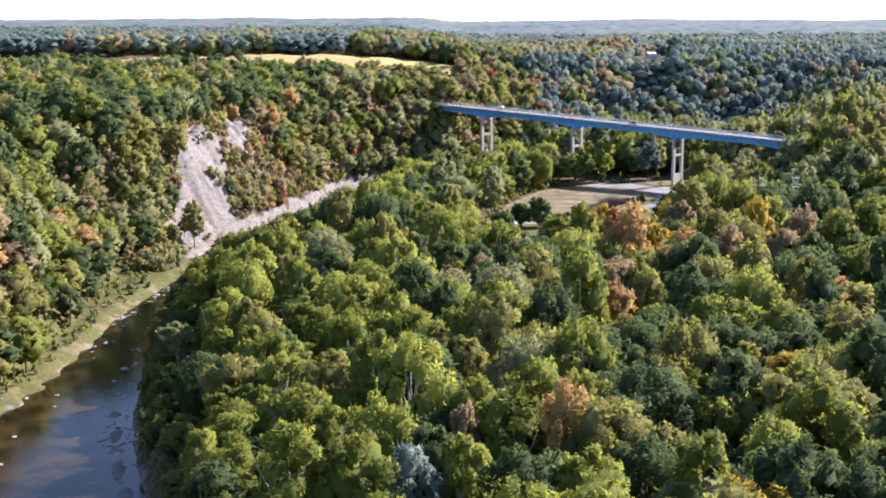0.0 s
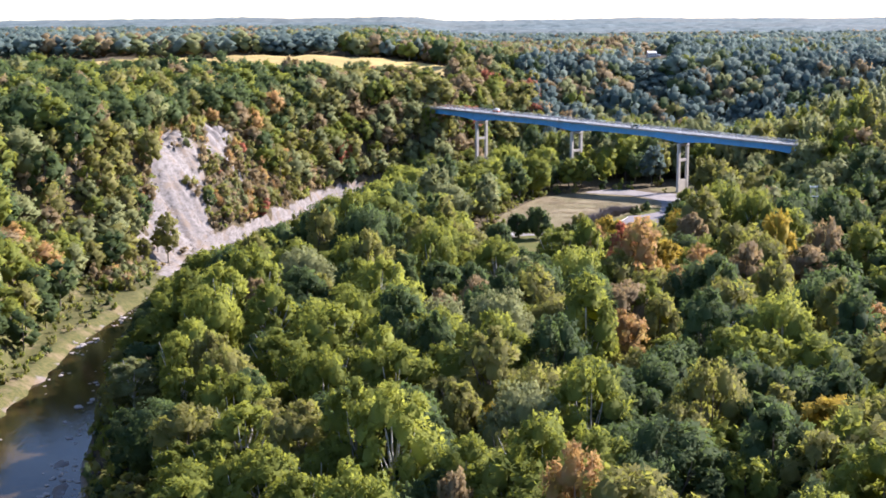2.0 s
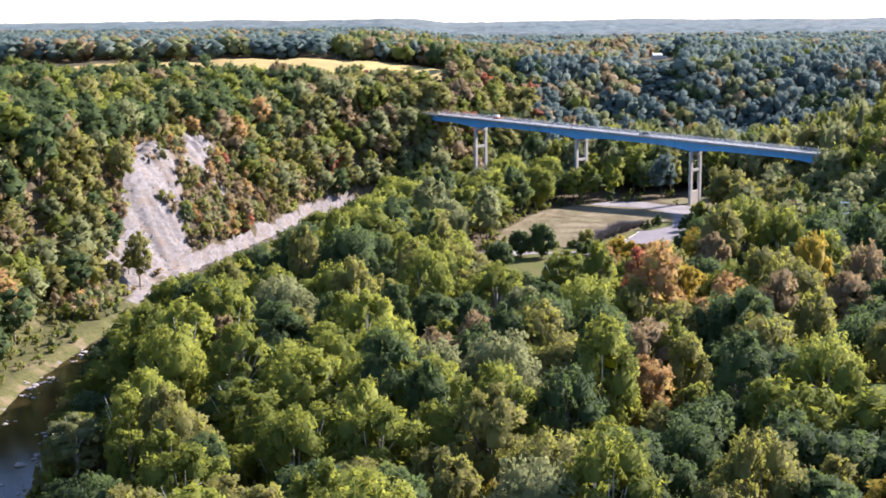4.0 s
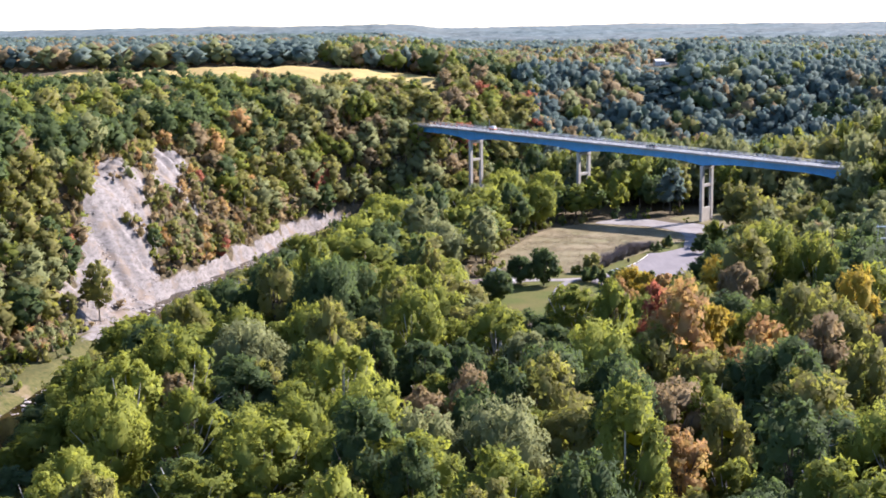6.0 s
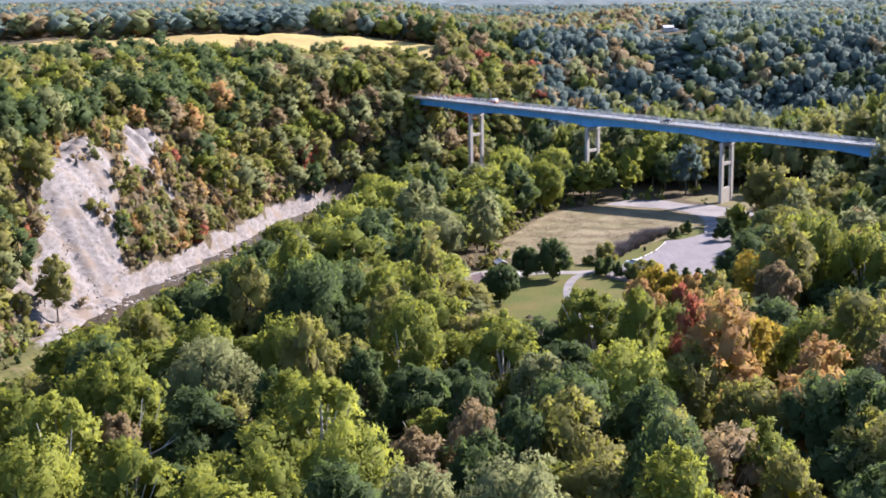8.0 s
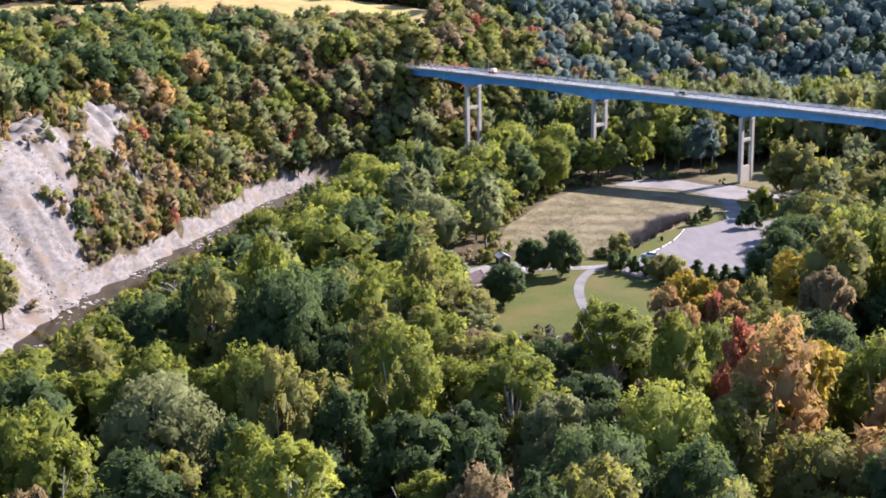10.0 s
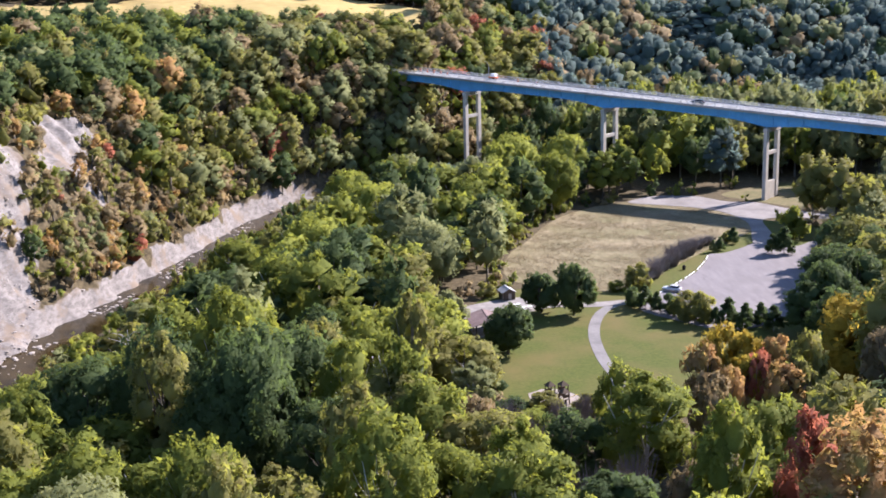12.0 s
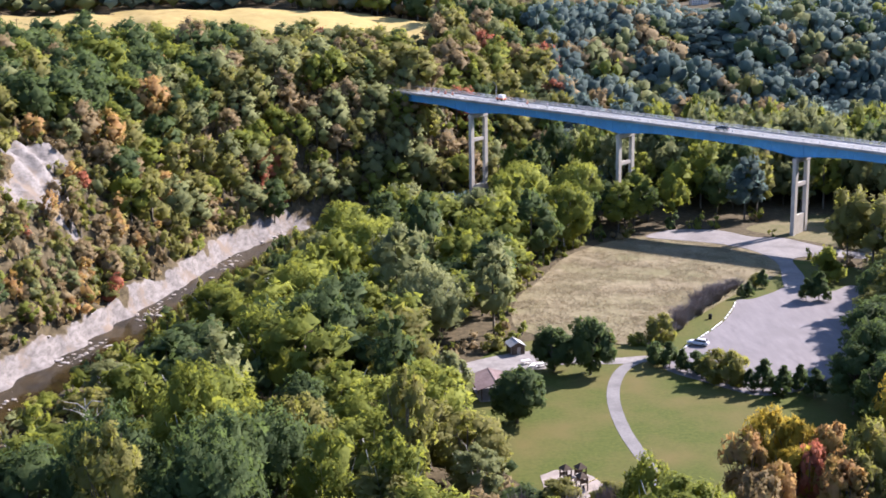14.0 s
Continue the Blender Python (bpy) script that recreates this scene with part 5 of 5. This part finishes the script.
def conifer(x, y, tall, wide=1.0):
    root = new("conifer")
    k = tall / 8.5
    root.matrix_world = Matrix.Translation((x, y, float(height(x, y)))) @ Matrix.Rotation(x * 3.1, 4, "Z") @ Matrix.Diagonal((k * wide * 1.25, k * wide * 1.25, k, 1))
    for name, me, mat in (("trunk", cone_meshes[0], BARK), ("crown", cone_meshes[1], LEAVES["deep"])):
        ob = new(name, me)
        ob.parent = root
        ob.material_slots[0].link = "OBJECT"
        ob.material_slots[0].material = mat
    return tagged(root, "small dark green conifer beside the parking lot", "conifer", "park conifers")


def bush(x, y, kind, wide, tall, shape=0):
    root = new("bush")
    root.matrix_world = Matrix.Translation((x, y, float(height(x, y)) - 0.05)) @ Matrix.Rotation(x * 2.3, 4, "Z") @ Matrix.Diagonal((wide / 4.4, wide / 4.4, tall / 3.8, 1))
    for name, me, mat in (("stem", low_trunk, BARK), ("crown", BUSHES[shape], LEAVES[kind])):
        ob = new(name, me)
        ob.parent = root
        ob.material_slots[0].link = "OBJECT"
        ob.material_slots[0].material = mat
    return tagged(root, {"deep": "dark green", "olive": "olive-green", "green": "green", "rust": "brownish"}[kind] + " round bush at the edge of the lawn", "bush", "park bushes")


for cx, cy, tall in ((53.4, 516.6, 3.4), (56.2, 515.0, 4.4), (58.6, 513.4, 3.6), (69.0, 500.4, 3.4), (71.4, 499.2, 5.2), (74.6, 496.6, 4.8), (78.6, 499.4, 4.2), (85.7, 568.8, 3.0), (91.3, 577.0, 3.6),
                     (83.6, 567.6, 2.6), (101.6, 563.6, 5.6), (80.2, 495.0, 4.6), (98.4, 563.2, 4.4)):
    conifer(cx, cy, tall * 1.35, 0.92)
tree(-94.5, 487, "olive", 0.95, 1.0, 1, 1.0, "at the foot of the bare cliff", "cliff trees")
tree(-101, 478, "olive", 0.55, 0.5, 1, 2.0, "at the foot of the bare cliff", "cliff trees")
tree(-99, 491, "olive", 0.6, 0.55, 5, 3.0, "at the foot of the bare cliff", "cliff trees")
for bx1, by1, kind, wide, tall in ((57.6, 533.4, "olive", 5.0, 5.0), (54.2, 519.6, "deep", 3.6, 3.4), (61.0, 511.0, "deep", 4.6, 3.6), (63.4, 506.6, "olive", 6.4, 5.0), (66.4, 503.6, "olive", 5.6, 5.4),
                                   (52.2, 531.2, "green", 3.4, 2.2), (90.6, 580.0, "olive", 3.4, 2.4), (59.6, 537.6, "deep", 2.6, 1.8), (108.6, 579.6, "green", 6.4, 7.5), (127.2, 620.0, "green", 3.0, 3.2), (46.5, 533.0, "green", 2.6, 1.8),
                                   (20.5, 529.0, "olive", 4.0, 3.0), (68.0, 509.0, "rust", 2.4, 2.0)):
    bush(bx1, by1, kind, wide * 1.15, tall * 1.1, int(wide * 10) % 2)
for tx, ty, kind, wide, top, shape in ((106, 497, "deep", 13, 16, 2), (112, 507, "deep", 13, 17, 2), (103, 487, "deep", 12, 15, 0), (93, 503, "deep", 11, 13, 0), (97, 512, "deep", 12, 14, 2), (101, 521, "deep", 11, 13, 0), (105, 531, "olive", 11, 12, 4), (109, 541, "deep", 12, 14, 2), (113, 551, "olive", 11, 13, 0),
                                       (117, 562, "deep", 10, 11, 1), (107, 515, "green", 12, 14, 2), (112, 528, "deep", 12, 15, 2), (124, 576, "olive", 10, 11, 0), (100, 500, "deep", 11, 13, 4), (88, 494, "deep", 9, 9, 0), (84.5, 486, "deep", 10, 14, 4), (90, 488, "deep", 12, 17, 2), (97, 495, "deep", 13, 18, 2), (86, 479, "deep", 9, 10, 0), (95, 481, "deep", 11, 13, 2)):
    tree(tx, ty, kind, wide / (2.1 * SHAPES[shape][1]), top / SHAPES[shape][3], shape, tx, "shading the edge of the parking lot", "parking lot trees")


def twigs(x, y, wide, tall, seed, n=60, mat=None):
    """A leafless shrub: many thin bent stems from one stool."""
    rs = np.random.RandomState(seed)
    a, lean = rs.uniform(0, 6.283, n), rs.uniform(0.1, 1.0, n)
    r = wide / 2 * lean
    p0 = np.stack([0.25 * r * np.cos(a), 0.25 * r * np.sin(a), np.full(n, -0.1)], 1)
    p1 = np.stack([0.6 * r * np.cos(a), 0.6 * r * np.sin(a), np.full(n, tall * 0.5)], 1)
    p2 = np.stack([r * np.cos(a + 0.3), r * np.sin(a + 0.3), tall * rs.uniform(0.65, 1.0, n)], 1)
    p3 = p2 + rs.uniform(-0.6, 0.6, (n, 3)) * np.array([1, 1, 0.5])
    vs, fs, count = [], [], 0
    ring = np.array([(math.cos(q), math.sin(q), 0) for q in (0, 2.094, 4.189)])
    for q0, q1, r0, r1 in ((p0, p1, 0.06, 0.04), (p1, p2, 0.04, 0.018), (p1, p3, 0.035, 0.015)):
        v = np.concatenate([q0[:, None] + ring * r0, q1[:, None] + ring * r1], 1)
        base = count + 6 * np.arange(n)[:, None]
        for k in range(3):
            fs.append(base + np.array([k, (k + 1) % 3, 3 + (k + 1) % 3]))
            fs.append(base + np.array([k, 3 + (k + 1) % 3, 3 + k]))
        vs.append(v.reshape(-1, 3))
        count += 6 * n
    ob = linked("bare_shrub", np.concatenate(vs), np.concatenate(fs), [mat or TWIG])
    ob.matrix_world = Matrix.Translation((x, y, float(height(x, y))))
    return tagged(ob, "leafless grey-brown shrub at the edge of the meadow", "shrub", "bare shrubs")


for i in range(11):
    k = i / 10
    twigs(60.5 + 22.5 * k + 0.8 * math.sin(i * 2.1), 538.5 + 37.5 * k, 6.4, 2.6 + 2.2 * math.sin(k * 3.14) + 0.5 * math.sin(i * 1.3), 300 + i, 190)


def dead_tree(x, y, tall, seed, label):
    rs = np.random.RandomState(seed)
    root = new("dead_tree")
    root.matrix_world = pose(x, y, float(height(x, y)) - 0.2, 0, 0, seed * 37)
    part("trunk", rod(bmesh.new(), (0, 0, 0), (0.6, 0.2, tall), 0.30, 0.06, 7), PALE_BARK, root)
    for i in range(9):
        z0 = tall * rs.uniform(0.45, 0.92)
        a = rs.uniform(0, 6.283)
        r = rs.uniform(1.8, 4.2)
        bm = bmesh.new()
        p0 = Vector((0.6 * z0 / tall, 0.2 * z0 / tall, z0))
        p1 = p0 + Vector((r * 0.5 * math.cos(a), r * 0.5 * math.sin(a), rs.uniform(0.6, 1.4)))
        p2 = p0 + Vector((r * math.cos(a + 0.3), r * math.sin(a + 0.3), rs.uniform(1.0, 3.0)))
        rod(bm, p0, p1, 0.12, 0.08, 5)
        rod(bm, p1, p2, 0.08, 0.025, 5)
        rod(bm, p1, p2 + Vector((0.9, -0.7, 0.5)), 0.05, 0.02, 4)
        part("branch", bm, PALE_BARK, root)
    return tagged(root, label, "dead tree", "dead trees")


for i, (tx, ty, tall) in enumerate(((-34.4, 245.2, 17.5), (-36.6, 335.3, 17.0), (-13, 352, 17.5), (-10, 347, 16.5), (-50, 468, 13.0), (30, 288, 17.0), (63, 306, 18.0), (-30, 238, 15.5))):
    dead_tree(tx, ty, tall, i + 3, "bare dead tree with pale grey branches among green trees")
for i, (tx, ty, w, h) in enumerate(((25, 273, 7, 11), (22, 430, 5, 8), (28, 436, 5, 8), (17, 424, 5, 7), (-12, 349, 5, 13), (38, 445, 5, 7), (-22, 228, 6, 10), (12, 345, 7, 12), (33, 441, 4, 7), (25, 424, 6, 9), (31, 428, 6, 9), (36, 433, 6, 8), (20, 437, 5, 8), (34, 420, 6, 9), (27, 414, 6, 9), (41, 427, 5, 8), (29, 388, 8, 15), (33, 393, 8, 15), (25, 380, 7, 15), (35, 401, 7, 13), (28, 398, 7, 12), (22, 387, 7, 13))):
    twigs(tx, ty, w, h, 400 + i, 90)


# ---- stones of the creek ----
def stone_mesh(seed):
    rs = np.random.RandomState(seed)
    v, f = BALLS[1]
    w = v * (1 + 0.22 * rs.uniform(-1, 1, (len(v), 1)))
    w = np.clip(w, -0.8, 0.8) * np.array([1.0, 0.7, 0.34])
    return w, f


stones = [stone_mesh(i) for i in range(5)]      # coarse: they stay small
boulders = []
for i in range(5):
    ob = linked("boulder", stones[i][0], stones[i][1], [ROCK])
    boulders.append(ob.data)
    bpy.data.objects.remove(ob)
rs = np.random.RandomState(77)
vs, fs, count = [], [], 0
for i in range(950):
    k = rs.randint(2, 15)
    a, b = CREEK[k], CREEK[k + 1]
    t = rs.uniform()
    d = (b[:2] - a[:2]) / np.linalg.norm(b[:2] - a[:2])
    half = a[2] + t * (b[2] - a[2])
    off = rs.choice([half + 2.6 * (k > 8), -half], p=[0.85, 0.15] if k > 4 else [0.12, 0.88]) * rs.normal(0.88, 0.24)
    p = a[:2] + t * (b[:2] - a[:2]) + off * np.array([-d[1], d[0]])
    s = rs.uniform(0.2, 0.8) ** 1.7 * 1.5
    if waves(p[0], p[1], 30, 52, 2) < -0.1:
        continue
    z = max(-5.05, float(height(p[0], p[1])))
    v, f = stones[rs.randint(5)]
    an = rs.uniform(0, 6.283)
    turn = np.array([[math.cos(an), math.sin(an), 0], [-math.sin(an), math.cos(an), 0], [0, 0, 1]])
    if s > 0.85 and i % 3 == 0:
        ob = new("boulder", boulders[i % 5])
        ob.matrix_world = Matrix.Translation((p[0], p[1], z + 0.1 * s)) @ Matrix.Rotation(an, 4, "Z") @ Matrix.Diagonal((s * 1.3, s * 1.3, s * 1.3, 1))
        tagged(ob, "flat pale shale slab lying by the creek", "boulder", "creek slabs")
        continue
    vs.append(v * s @ turn + np.array([p[0], p[1], z + 0.08 * s]))
    fs.append(f + count)
    count += len(v)
for i in range(900):
    p = np.array([rs.uniform(-116, -82), rs.uniform(479, 580)])
    if not inside(p[0], p[1], SLIDE):
        continue
    if creek_at(np.array(p[0]), np.array(p[1]))[0] < 9:
        continue
    v, f = stones[rs.randint(5)]
    s = rs.uniform(0.2, 0.7)
    vs.append(v * s + np.array([p[0], p[1], float(height(p[0], p[1])) + 0.15]))
    fs.append(f + count)
    count += len(v)
tagged(linked("creek_stones", np.concatenate(vs), np.concatenate(fs), [ROCK]), "pale flat shale stones along the creek and the slide", "stones", kind="stuff")


# ---- meadow grass ----
rs = np.random.RandomState(88)
mx, my = rs.uniform(26, 104, 26000), rs.uniform(530, 640, 26000)
hit = inside(mx, my, rounded(MEAD))
mx, my = mx[hit], my[hit]
k = len(mx)
dens = 0.5 * waves(mx, my, 17, 71, 3) + 0.5 * waves(mx, my, 11, 72, 3) + 0.4 * waves(mx, my, 27, 75, 2)
keepg = rs.uniform(-0.9, 0.7, k) < dens
mx, my = mx[keepg], my[keepg]
k = len(mx)
# tufts flattened to be lit like the ground, without dark specks in view
tall = rs.uniform(0.10, 0.20, k)
vs, fs = [], []
for j in range(4):
    a = rs.uniform(0, 6.283, k)
    lean = rs.uniform(0.5, 0.9, k)
    w = rs.uniform(0.10, 0.26, k)
    bx0, by0 = mx + 0.25 * np.cos(a), my + 0.25 * np.sin(a)
    v0 = np.stack([bx0 - w * np.sin(a), by0 + w * np.cos(a), np.full(k, 0.02)], 1)
    v1 = np.stack([bx0 + w * np.sin(a), by0 - w * np.cos(a), np.full(k, 0.02)], 1)
    v2 = np.stack([bx0 + lean * np.cos(a), by0 + lean * np.sin(a), tall], 1)
    fs.append(np.arange(3 * k).reshape(3, k).T + 3 * k * j)
    vs.append(np.concatenate([v0, v1, v2]))
STRAW = foliage("straw_grass", (0.20, 0.160, 0.092), (0.30, 0.245, 0.150), (0.20, 0.175, 0.085), 0.08, (0.30, 0.25, 0.15))
tagged(linked("meadow_grass", np.concatenate(vs), np.concatenate(fs), [STRAW]), "low flattened tufts of dry straw-coloured grass", "grass", kind="stuff")
